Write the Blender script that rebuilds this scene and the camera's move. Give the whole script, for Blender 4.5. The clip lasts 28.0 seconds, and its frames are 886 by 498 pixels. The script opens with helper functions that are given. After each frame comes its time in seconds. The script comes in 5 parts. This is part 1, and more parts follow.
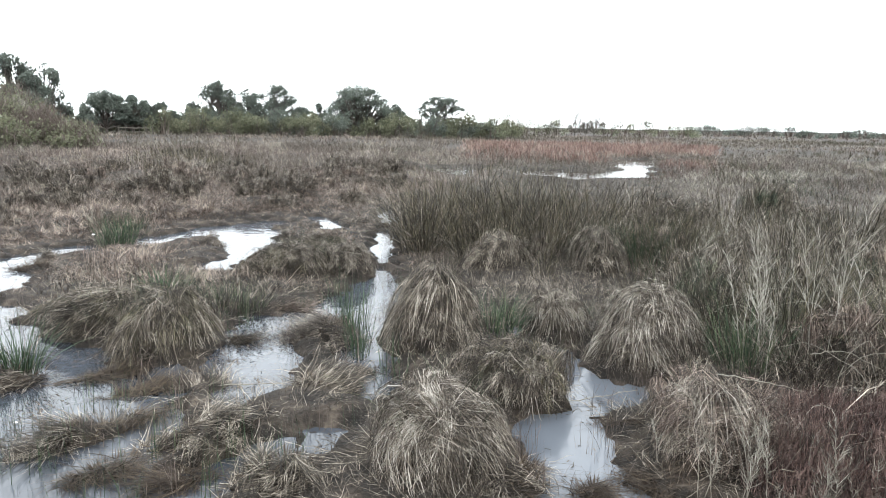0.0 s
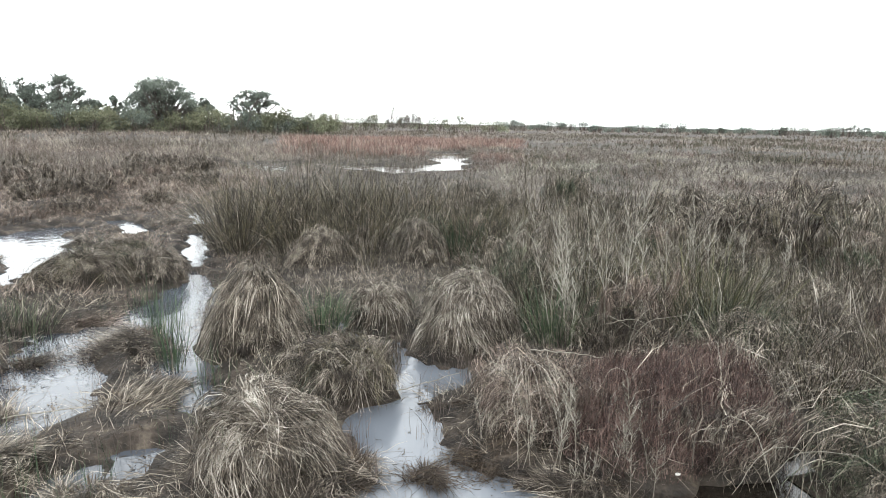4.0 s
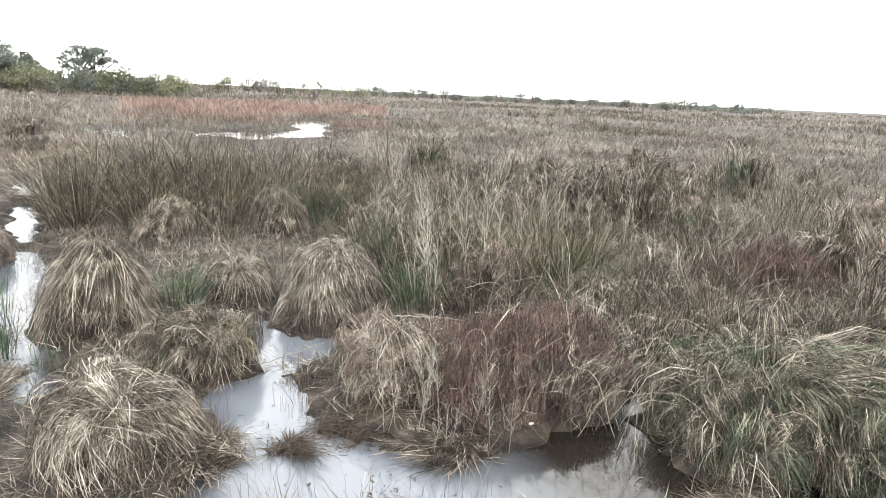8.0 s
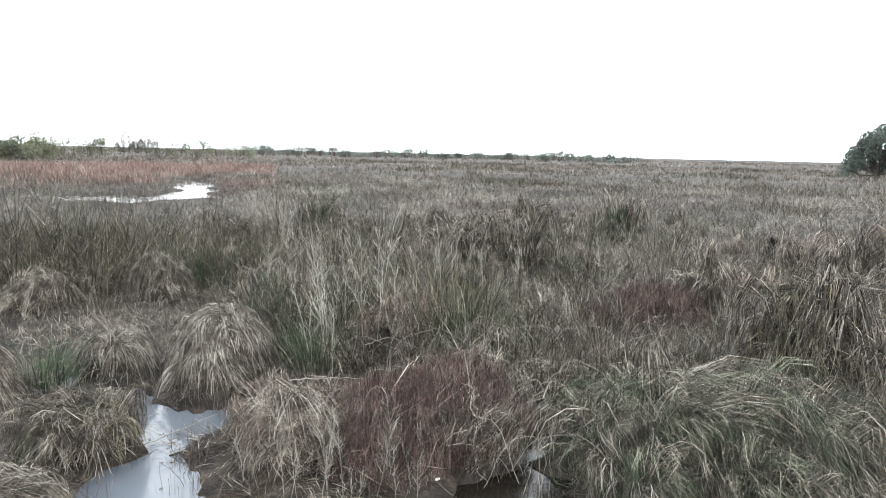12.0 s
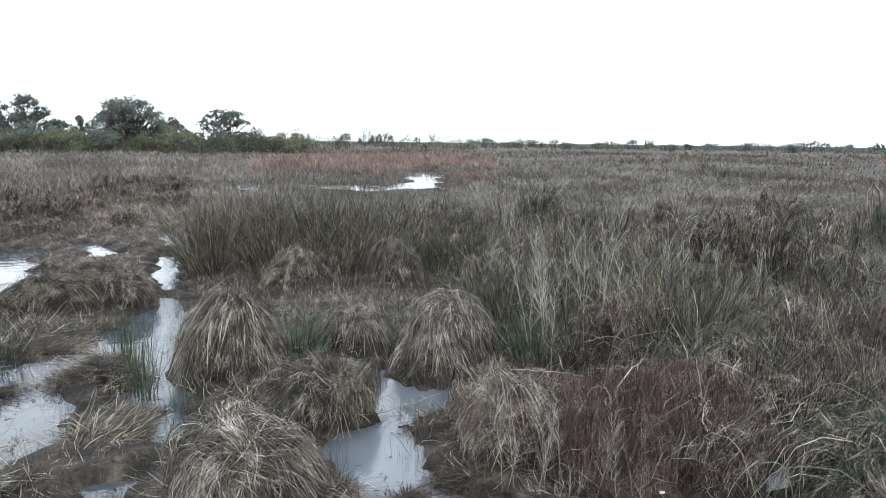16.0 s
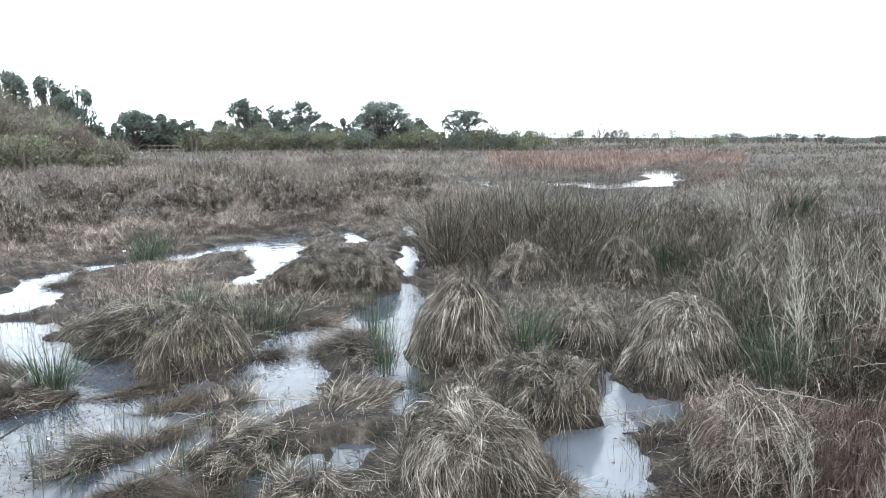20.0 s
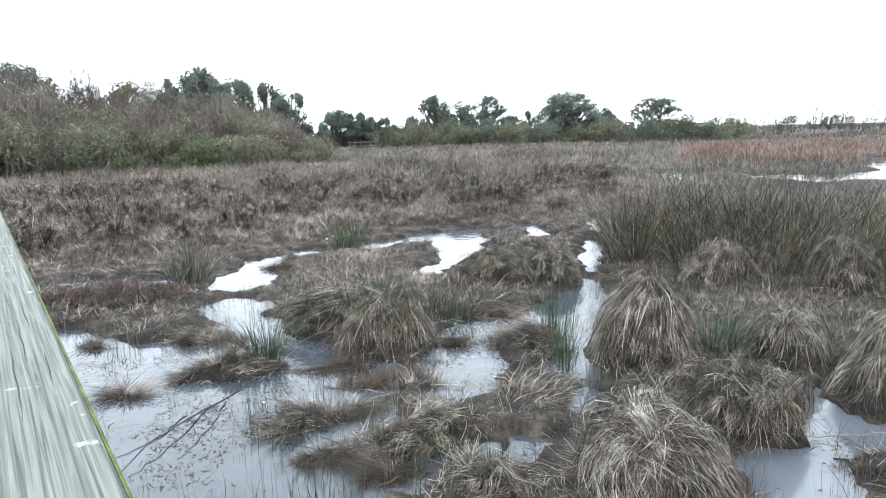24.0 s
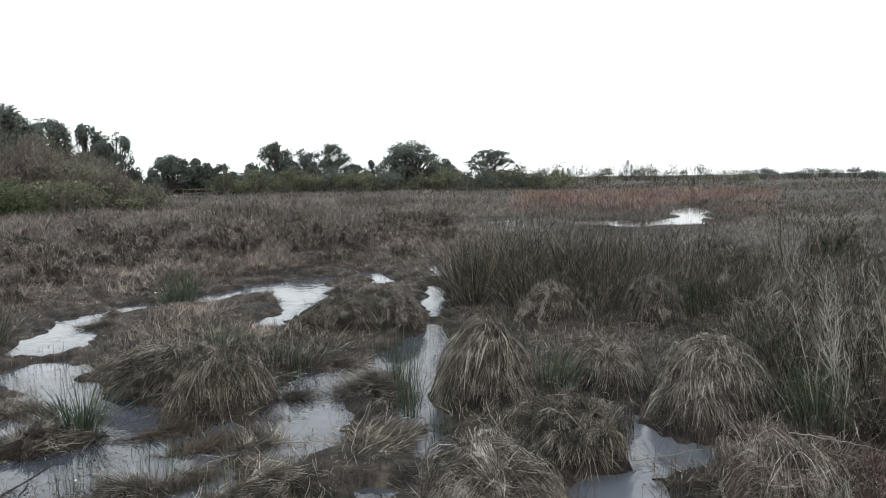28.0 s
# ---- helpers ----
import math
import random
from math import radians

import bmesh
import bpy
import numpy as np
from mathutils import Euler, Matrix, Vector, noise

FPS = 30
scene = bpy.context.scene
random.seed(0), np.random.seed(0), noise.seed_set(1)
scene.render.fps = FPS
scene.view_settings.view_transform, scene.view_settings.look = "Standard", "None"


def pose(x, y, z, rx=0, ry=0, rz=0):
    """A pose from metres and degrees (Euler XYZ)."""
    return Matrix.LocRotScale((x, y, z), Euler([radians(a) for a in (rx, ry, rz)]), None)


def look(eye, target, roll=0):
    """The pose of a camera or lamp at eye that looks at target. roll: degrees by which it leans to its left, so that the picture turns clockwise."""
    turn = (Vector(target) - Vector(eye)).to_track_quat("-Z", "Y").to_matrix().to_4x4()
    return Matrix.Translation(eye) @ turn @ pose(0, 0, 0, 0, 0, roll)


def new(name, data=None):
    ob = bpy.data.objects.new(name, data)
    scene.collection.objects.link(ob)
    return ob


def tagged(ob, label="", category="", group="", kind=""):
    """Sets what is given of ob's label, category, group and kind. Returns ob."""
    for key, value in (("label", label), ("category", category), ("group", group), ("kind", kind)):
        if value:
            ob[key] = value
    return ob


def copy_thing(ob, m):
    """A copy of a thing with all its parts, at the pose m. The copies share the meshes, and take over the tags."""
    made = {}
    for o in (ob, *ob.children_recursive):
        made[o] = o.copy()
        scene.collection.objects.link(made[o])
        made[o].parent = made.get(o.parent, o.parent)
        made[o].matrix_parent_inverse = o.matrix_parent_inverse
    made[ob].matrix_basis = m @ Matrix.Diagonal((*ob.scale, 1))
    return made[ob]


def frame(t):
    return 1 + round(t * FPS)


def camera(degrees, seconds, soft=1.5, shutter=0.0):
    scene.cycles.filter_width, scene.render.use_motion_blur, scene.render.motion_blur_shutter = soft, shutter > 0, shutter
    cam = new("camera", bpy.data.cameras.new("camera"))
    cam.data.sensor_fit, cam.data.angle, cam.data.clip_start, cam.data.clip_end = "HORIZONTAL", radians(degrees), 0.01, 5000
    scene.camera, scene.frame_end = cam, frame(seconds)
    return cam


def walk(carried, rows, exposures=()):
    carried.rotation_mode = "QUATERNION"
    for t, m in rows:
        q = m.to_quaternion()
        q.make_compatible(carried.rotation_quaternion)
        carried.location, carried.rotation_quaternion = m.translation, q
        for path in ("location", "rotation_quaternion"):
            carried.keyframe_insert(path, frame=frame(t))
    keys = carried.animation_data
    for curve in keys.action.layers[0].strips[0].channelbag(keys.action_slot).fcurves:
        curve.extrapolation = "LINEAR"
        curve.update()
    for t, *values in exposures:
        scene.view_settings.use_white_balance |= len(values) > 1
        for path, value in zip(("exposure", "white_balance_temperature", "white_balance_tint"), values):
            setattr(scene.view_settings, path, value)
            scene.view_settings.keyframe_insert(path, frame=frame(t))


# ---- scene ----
# The camera: held over a handrail at the marsh edge, turning on the spot.
cam = camera(69.97, 28.0, soft=1.0)
PATH = [
    (0.0, -0.011, -0.010, 1.995, 78.94, -1.03, -0.00),
    (0.5, -0.010, -0.013, 1.996, 79.36, -1.25, -1.88),
    (1.0, -0.007, -0.014, 1.993, 79.55, -1.28, -3.38),
    (1.5, -0.006, -0.008, 1.992, 79.58, -1.39, -5.12),
    (2.0, -0.003, -0.014, 1.995, 79.58, -1.53, -7.21),
    (2.5, 0.002, -0.009, 1.993, 79.55, -1.71, -9.26),
    (3.0, 0.003, -0.013, 1.991, 79.44, -1.63, -11.56),
    (3.5, 0.007, -0.014, 1.987, 79.12, -1.44, -14.27),
    (5.5, 0.032, -0.014, 1.999, 77.93, -0.95, -17.82),
    (6.0, 0.030, -0.027, 1.998, 77.66, -1.76, -18.69),
    (6.5, 0.028, -0.017, 1.998, 77.36, -2.16, -19.72),
    (7.0, 0.030, -0.028, 2.001, 77.08, -2.95, -21.47),
    (7.5, 0.032, -0.033, 2.001, 76.56, -2.95, -24.65),
    (8.0, 0.026, -0.044, 1.996, 76.26, -2.45, -28.18),
    (8.5, 0.026, -0.053, 1.995, 76.00, -2.01, -31.05),
    (9.0, 0.023, -0.056, 1.996, 75.71, -1.64, -33.40),
    (9.5, 0.024, -0.056, 1.997, 75.61, -0.88, -35.27),
    (10.0, 0.028, -0.050, 2.000, 76.32, -0.65, -36.32),
    (10.5, 0.027, -0.059, 2.005, 77.88, -0.78, -37.59),
    (11.0, 0.025, -0.057, 2.004, 79.48, -1.19, -38.61),
    (11.5, 0.025, -0.060, 2.008, 80.80, -1.21, -38.91),
    (13.5, -0.004, -0.032, 2.013, 82.31, -1.52, -32.47),
    (14.0, -0.008, -0.018, 2.000, 82.19, -1.48, -30.64),
    (14.5, -0.016, -0.019, 1.997, 81.92, -1.51, -28.23),
    (15.0, -0.016, -0.008, 2.003, 81.38, -1.20, -25.37),
    (15.5, -0.015, 0.007, 2.007, 80.73, -0.98, -21.66),
    (16.0, -0.011, 0.026, 2.001, 80.40, -0.71, -18.53),
    (16.5, -0.003, 0.052, 1.994, 79.91, -0.10, -15.78),
    (17.0, -0.002, 0.054, 1.997, 79.45, 0.53, -13.13),
    (17.5, -0.008, 0.041, 1.996, 79.32, 0.43, -10.72),
    (18.0, -0.004, 0.038, 1.996, 79.35, 0.07, -8.02),
    (18.5, -0.010, 0.031, 1.996, 79.38, 0.10, -4.33),
    (19.0, -0.016, 0.038, 1.999, 79.84, 0.04, -1.84),
    (19.5, -0.023, 0.034, 1.999, 79.96, 0.18, -0.00),
    (20.0, -0.027, 0.038, 1.993, 80.01, 0.06, 2.05),
    (20.5, -0.022, 0.036, 1.996, 79.92, 0.50, 3.68),
    (21.0, -0.017, 0.033, 2.001, 79.82, 0.98, 4.80),
    (21.5, -0.039, 0.039, 1.993, 79.35, 0.71, 7.43),
    (22.0, -0.040, 0.035, 1.996, 78.79, 0.94, 12.30),
    (22.5, -0.039, 0.030, 1.996, 78.71, 1.01, 16.79),
    (24.5, -0.019, 0.030, 2.001, 80.46, 1.28, 18.42),
    (25.0, -0.008, 0.023, 2.003, 82.42, 1.59, 16.10),
    (25.5, -0.007, 0.035, 2.008, 83.79, 1.73, 14.41),
    (26.0, -0.004, 0.017, 2.008, 84.60, 1.53, 12.94),
    (26.5, 0.005, 0.016, 2.006, 85.01, 1.47, 11.29),
    (27.0, 0.008, 0.025, 2.001, 84.57, 1.43, 9.29),
    (27.5, 0.005, 0.024, 2.002, 84.01, 1.09, 6.77),
    (28.0, 0.010, 0.025, 2.005, 83.60, 0.79, 4.47),
]
EXPOSURES = [
    (0.0, -0.05, 6600, 10), (3.0, -0.08, 6700, 10), (5.0, 0.15, 6900, 10), (7.0, 0.43, 7050, 11.5), (9.0, 0.54, 7050, 12), (10.0, 0.58, 6850, 11),
    (11.0, 0.48, 6700, 10), (12.0, 0.10, 6500, 10), (13.5, -0.45, 6350, 10), (15.0, -0.50, 6350, 10), (16.0, -0.38, 6250, 10), (17.0, 0.02, 6200, 9),
    (20.0, 0.05, 6200, 9), (22.0, -0.02, 6050, 8), (24.5, 0.0, 6250, 9), (25.0, 0.05, 6300, 10), (26.0, -0.58, 6450, 10), (27.0, -0.95, 6500, 10), (28.0, -1.05, 6600, 10),
]
walk(cam, [(r[0], pose(*r[1:])) for r in PATH], EXPOSURES)

# ---- world and light: a white overcast sky ----
SUN_ELEVATION, SUN_TURN = radians(38), radians(150)
world = bpy.data.worlds.new("overcast_sky")
scene.world = world
world.use_nodes = True
wn, wl = world.node_tree.nodes, world.node_tree.links
sky = wn.new("ShaderNodeTexSky")
sky.sky_type = "NISHITA"
sky.sun_disc = False
sky.sun_elevation, sky.sun_rotation = SUN_ELEVATION, SUN_TURN
sky.dust_density, sky.air_density = 4.0, 1.0
clear = wn.new("ShaderNodeBackground")
clear.inputs["Strength"].default_value = 0.1
wl.new(sky.outputs[0], clear.inputs["Color"])
cloud = wn.new("ShaderNodeBackground")
cloud.inputs["Color"].default_value = (0.90, 0.96, 1.0, 1)
cloud.inputs["Strength"].default_value = 4.4
mixer = wn.new("ShaderNodeMixShader")
mixer.inputs[0].default_value = 0.82
wl.new(clear.outputs[0], mixer.inputs[1])
wl.new(cloud.outputs[0], mixer.inputs[2])
wl.new(mixer.outputs[0], wn["World Output"].inputs["Surface"])

lamp = bpy.data.lights.new("sun", "SUN")
lamp.energy, lamp.angle, lamp.color = 1.2, radians(25), (1.0, 0.96, 0.9)
sun = new("sun", lamp)
sun.matrix_world = look((0, 0, 30), (-30 * math.sin(SUN_TURN), -30 * math.cos(SUN_TURN), 30 - 30 * math.tan(SUN_ELEVATION)))


# ---- materials ----
def material(name, colours, rough=0.7, island=0.6, patch_scale=0.6, grain_scale=60.0, grain=0.25, bump=0.0, specular=0.3, dirt=None):
    """Colours are mixed per loose piece, by broad patches and by fine grain."""
    m = bpy.data.materials.new(name)
    m.use_nodes = True
    n, l = m.node_tree.nodes, m.node_tree.links
    b = n["Principled BSDF"]
    b.inputs["Roughness"].default_value = rough
    b.inputs["Specular IOR Level"].default_value = specular
    geo = n.new("ShaderNodeNewGeometry")
    broad = n.new("ShaderNodeTexNoise")
    broad.inputs["Scale"].default_value = patch_scale
    broad.inputs["Detail"].default_value = 3
    l.new(geo.outputs["Position"], broad.inputs["Vector"])
    stretch = n.new("ShaderNodeMapRange")
    stretch.inputs["From Min"].default_value, stretch.inputs["From Max"].default_value = 0.3, 0.7
    l.new(broad.outputs["Fac"], stretch.inputs["Value"])
    blend = n.new("ShaderNodeMix")
    blend.inputs["Factor"].default_value = island
    l.new(stretch.outputs[0], blend.inputs["A"])
    l.new(geo.outputs["Random Per Island"], blend.inputs["B"])
    ramp = n.new("ShaderNodeValToRGB")
    while len(ramp.color_ramp.elements) < len(colours):
        ramp.color_ramp.elements.new(0.5)
    for i, c in enumerate(colours):
        ramp.color_ramp.elements[i].position = 0.1 + 0.85 * (i / max(1, len(colours) - 1)) ** 0.8
        ramp.color_ramp.elements[i].color = (*c, 1)
    spreader = n.new("ShaderNodeMapRange")
    spreader.inputs["From Min"].default_value, spreader.inputs["From Max"].default_value = 0.24 * (1 - abs(2 * island - 1)), 1 - 0.24 * (1 - abs(2 * island - 1))
    spreader.inputs["To Min"].default_value, spreader.inputs["To Max"].default_value = -0.14, 0.93
    l.new(blend.outputs["Result"], spreader.inputs["Value"])
    l.new(spreader.outputs[0], ramp.inputs[0])
    fine = n.new("ShaderNodeTexNoise")
    fine.inputs["Scale"].default_value = grain_scale
    fine.inputs["Detail"].default_value = 4
    l.new(geo.outputs["Position"], fine.inputs["Vector"])
    level = n.new("ShaderNodeMapRange")
    level.inputs["From Min"].default_value, level.inputs["From Max"].default_value = 0.25, 0.75
    level.inputs["To Min"].default_value, level.inputs["To Max"].default_value = 1 - grain, 1 + grain
    l.new(fine.outputs["Fac"], level.inputs["Value"])
    times = n.new("ShaderNodeVectorMath")
    times.operation = "SCALE"
    l.new(ramp.outputs[0], times.inputs[0])
    l.new(level.outputs[0], times.inputs["Scale"])
    l.new(times.outputs[0], b.inputs["Base Color"])
    if bump:
        bm_node = n.new("ShaderNodeBump")
        bm_node.inputs["Strength"].default_value = bump
        bm_node.inputs["Distance"].default_value = 0.02
        l.new(fine.outputs["Fac"], bm_node.inputs["Height"])
        l.new(bm_node.outputs[0], b.inputs["Normal"])
    return m


STRAW = material("straw", [(0.018, 0.014, 0.010), (0.075, 0.061, 0.047), (0.19, 0.163, 0.131), (0.42, 0.38, 0.325)], island=0.62, patch_scale=9)
STRAW_DULL = material("straw_dull", [(0.015, 0.011, 0.0085), (0.061, 0.049, 0.039), (0.150, 0.127, 0.103), (0.31, 0.278, 0.238)], island=0.5, patch_scale=7)
STRAW_PALE = material("straw_pale", [(0.026, 0.020, 0.015), (0.112, 0.092, 0.072), (0.225, 0.203, 0.174), (0.42, 0.39, 0.35)], island=0.64, patch_scale=9)
STRAW_PINK = material("straw_pink", [(0.040, 0.028, 0.023), (0.122, 0.091, 0.075), (0.215, 0.170, 0.142), (0.36, 0.308, 0.262)], island=0.5, patch_scale=3.0)
GREEN = material("green_blade", [(0.013, 0.019, 0.011), (0.033, 0.044, 0.025), (0.074, 0.089, 0.054), (0.225, 0.225, 0.168)], island=0.5, patch_scale=6)
GREEN_DEEP = material("green_deep", [(0.018, 0.034, 0.018), (0.034, 0.06, 0.032), (0.06, 0.092, 0.05), (0.11, 0.13, 0.075)])
OLIVE = material("olive_rush", [(0.012, 0.010, 0.006), (0.032, 0.027, 0.015), (0.076, 0.067, 0.038), (0.165, 0.148, 0.098)], island=0.5, patch_scale=3.0)
RUSTY = material("rusty_stem", [(0.020, 0.011, 0.0095), (0.062, 0.035, 0.030), (0.105, 0.066, 0.057), (0.155, 0.112, 0.098)], island=0.5, patch_scale=5)
RED_SEDGE = material("red_sedge", [(0.118, 0.072, 0.060), (0.162, 0.100, 0.084), (0.205, 0.136, 0.116), (0.24, 0.185, 0.162)], island=0.5, patch_scale=0.3)
GREY_TWIG = material("grey_twig", [(0.13, 0.12, 0.10), (0.21, 0.195, 0.165), (0.29, 0.275, 0.24), (0.37, 0.355, 0.315)])
SCRUB_GREY = material("scrub_grey", [(0.09, 0.083, 0.070), (0.14, 0.130, 0.110), (0.20, 0.188, 0.162)])
BARK = material("bark", [(0.045, 0.038, 0.034), (0.075, 0.066, 0.058), (0.115, 0.10, 0.09)], grain_scale=14, grain=0.35, bump=0.4)
TWIG_BROWN = material("twig_brown", [(0.065, 0.051, 0.044), (0.115, 0.091, 0.080), (0.175, 0.145, 0.130)])
FAR_DULL = material("far_dull_grass", [(0.075, 0.064, 0.053), (0.118, 0.102, 0.085), (0.16, 0.141, 0.119), (0.21, 0.19, 0.164)], island=0.4, patch_scale=0.12)
FAR_TAN = material("far_tan_grass", [(0.095, 0.074, 0.062), (0.145, 0.117, 0.099), (0.195, 0.162, 0.139), (0.245, 0.212, 0.186)], island=0.4, patch_scale=0.12)
FAR_OLIVE = material("far_olive_rush", [(0.045, 0.040, 0.028), (0.07, 0.063, 0.045), (0.105, 0.095, 0.072)], island=0.4, patch_scale=0.12)
# Paler and greyer than bare foliage: distance haze is put into the colour.
LEAF_DARK_HAZED = material("leaf_dark_hazed", [(0.090, 0.108, 0.093), (0.142, 0.165, 0.143), (0.195, 0.22, 0.192)], patch_scale=0.25, rough=0.6)
# Olive leaves, lightened so that the far hedge carries haze in its colour.
LEAF_OLIVE_HAZED = material("leaf_olive_hazed", [(0.10, 0.108, 0.070), (0.165, 0.172, 0.112), (0.22, 0.226, 0.155)], patch_scale=0.25, rough=0.6)
LEAF_GREEN = material("leaf_green", [(0.055, 0.072, 0.034), (0.088, 0.108, 0.056), (0.125, 0.142, 0.085)], patch_scale=0.25, rough=0.6)
PEAT = material("peat", [(0.012, 0.009, 0.007), (0.026, 0.020, 0.015), (0.05, 0.040, 0.029)], island=0.0, patch_scale=5.0, grain_scale=40, grain=0.45, bump=0.8, rough=0.75)
PEAT_TURF = material("peat_turf", [(0.020, 0.014, 0.010), (0.048, 0.034, 0.024), (0.072, 0.053, 0.037), (0.11, 0.085, 0.058)], island=0.7)
SOIL = material("marsh_soil", [(0.009, 0.007, 0.0055), (0.020, 0.0155, 0.012), (0.042, 0.033, 0.026), (0.078, 0.064, 0.051)], island=0.0, patch_scale=5.0, grain_scale=34, grain=0.5, bump=0.9, rough=0.85)
MOSS = material("moss", [(0.05, 0.07, 0.02), (0.10, 0.125, 0.03), (0.16, 0.185, 0.06)], island=0.1, patch_scale=9, grain_scale=120, bump=0.5)
for leaf in (LEAF_DARK_HAZED, LEAF_OLIVE_HAZED, LEAF_GREEN):
    n, l = leaf.node_tree.nodes, leaf.node_tree.links
    shine = n.new("ShaderNodeBsdfTranslucent")
    l.new(n["Principled BSDF"].inputs["Base Color"].links[0].from_socket, shine.inputs["Color"])
    both = n.new("ShaderNodeMixShader")
    both.inputs[0].default_value = 0.45
    l.new(n["Principled BSDF"].outputs[0], both.inputs[1])
    l.new(shine.outputs[0], both.inputs[2])
    l.new(both.outputs[0], n["Material Output"].inputs["Surface"])
LITTER = material("white_litter", [(0.7, 0.7, 0.68), (0.82, 0.82, 0.8)], island=0.5, rough=0.5)


def water_material():
    m = bpy.data.materials.new("bog_water")
    m.use_nodes = True
    n, l = m.node_tree.nodes, m.node_tree.links
    b = n["Principled BSDF"]
    b.inputs["Roughness"].default_value = 0.07
    b.inputs["IOR"].default_value = 1.5
    geo = n.new("ShaderNodeNewGeometry")
    murk = n.new("ShaderNodeTexNoise")
    murk.inputs["Scale"].default_value, murk.inputs["Detail"].default_value = 1.3, 5
    l.new(geo.outputs["Position"], murk.inputs["Vector"])
    ramp = n.new("ShaderNodeValToRGB")
    ramp.color_ramp.elements[0].position, ramp.color_ramp.elements[1].position = 0.35, 0.7
    ramp.color_ramp.elements[0].color = (0.030, 0.035, 0.043, 1)
    ramp.color_ramp.elements[1].color = (0.070, 0.080, 0.098, 1)
    l.new(murk.outputs["Fac"], ramp.inputs[0])
    split = n.new("ShaderNodeSeparateXYZ")
    l.new(geo.outputs["Position"], split.inputs[0])
    # Peaty brown to the right; its near end also paints in dark plant reflections.
    peaty = n.new("ShaderNodeMapRange")
    peaty.inputs["From Min"].default_value, peaty.inputs["From Max"].default_value = 1.45, 2.2
    l.new(split.outputs["X"], peaty.inputs["Value"])
    stain = n.new("ShaderNodeMix")
    stain.data_type = "RGBA"
    stain.inputs[7].default_value = (0.012, 0.010, 0.008, 1)
    l.new(peaty.outputs[0], stain.inputs[0])
    silty = n.new("ShaderNodeMapRange")
    silty.inputs["From Min"].default_value, silty.inputs["From Max"].default_value = 0.2, 0.7
    l.new(split.outputs["X"], silty.inputs["Value"])
    silt = n.new("ShaderNodeMix")
    silt.data_type = "RGBA"
    silt.inputs[7].default_value = (0.10, 0.112, 0.132, 1)
    l.new(silty.outputs[0], silt.inputs[0])
    l.new(ramp.outputs[0], silt.inputs[6])
    l.new(silt.outputs[2], stain.inputs[6])
    l.new(stain.outputs[2], b.inputs["Base Color"])
    ripple = n.new("ShaderNodeTexNoise")
    ripple.inputs["Scale"].default_value, ripple.inputs["Detail"].default_value = 5.0, 2
    l.new(geo.outputs["Position"], ripple.inputs["Vector"])
    bump = n.new("ShaderNodeBump")
    bump.inputs["Strength"].default_value, bump.inputs["Distance"].default_value = 0.22, 0.02
    l.new(ripple.outputs["Fac"], bump.inputs["Height"])
    l.new(bump.outputs[0], b.inputs["Normal"])
    return m


WATER = water_material()


def weathered_wood():
    m = bpy.data.materials.new("weathered_wood")
    m.use_nodes = True
    n, l = m.node_tree.nodes, m.node_tree.links
    b = n["Principled BSDF"]
    b.inputs["Roughness"].default_value = 0.8
    tex = n.new("ShaderNodeTexCoord")
    stretch = n.new("ShaderNodeMapping")
    stretch.inputs["Scale"].default_value = (2.4, 150, 60)
    l.new(tex.outputs["Object"], stretch.inputs["Vector"])
    fibre = n.new("ShaderNodeTexNoise")
    fibre.inputs["Scale"].default_value, fibre.inputs["Detail"].default_value, fibre.inputs["Distortion"].default_value = 1.0, 8, 0.8
    l.new(stretch.outputs[0], fibre.inputs["Vector"])
    ramp = n.new("ShaderNodeValToRGB")
    ramp.color_ramp.elements[0].position, ramp.color_ramp.elements[1].position = 0.32, 0.66
    ramp.color_ramp.elements[0].color = (0.040, 0.043, 0.037, 1)
    ramp.color_ramp.elements[1].color = (0.165, 0.176, 0.160, 1)
    l.new(fibre.outputs["Fac"], ramp.inputs[0])
    stain = n.new("ShaderNodeTexNoise")
    stain.inputs["Scale"].default_value, stain.inputs["Detail"].default_value = 16, 7
    l.new(tex.outputs["Object"], stain.inputs["Vector"])
    lichen = n.new("ShaderNodeValToRGB")
    lichen.color_ramp.elements[0].position, lichen.color_ramp.elements[1].position = 0.66, 0.72
    l.new(stain.outputs["Fac"], lichen.inputs[0])
    mix = n.new("ShaderNodeMix")
    mix.data_type = "RGBA"
    l.new(lichen.outputs[0], mix.inputs[0])
    l.new(ramp.outputs[0], mix.inputs[6])
    mix.inputs[7].default_value = (0.30, 0.315, 0.31, 1)
    l.new(mix.outputs[2], b.inputs["Base Color"])
    bump = n.new("ShaderNodeBump")
    bump.inputs["Strength"].default_value, bump.inputs["Distance"].default_value = 0.6, 0.004
    l.new(fibre.outputs["Fac"], bump.inputs["Height"])
    l.new(bump.outputs[0], b.inputs["Normal"])
    return m


WOOD = weathered_wood()

# ---- building helpers ----
rng = np.random.default_rng(7)


def place(az, dist):
    """A spot on the plan: degrees to the left of straight ahead, metres away."""
    return -dist * math.sin(radians(az)), dist * math.cos(radians(az))


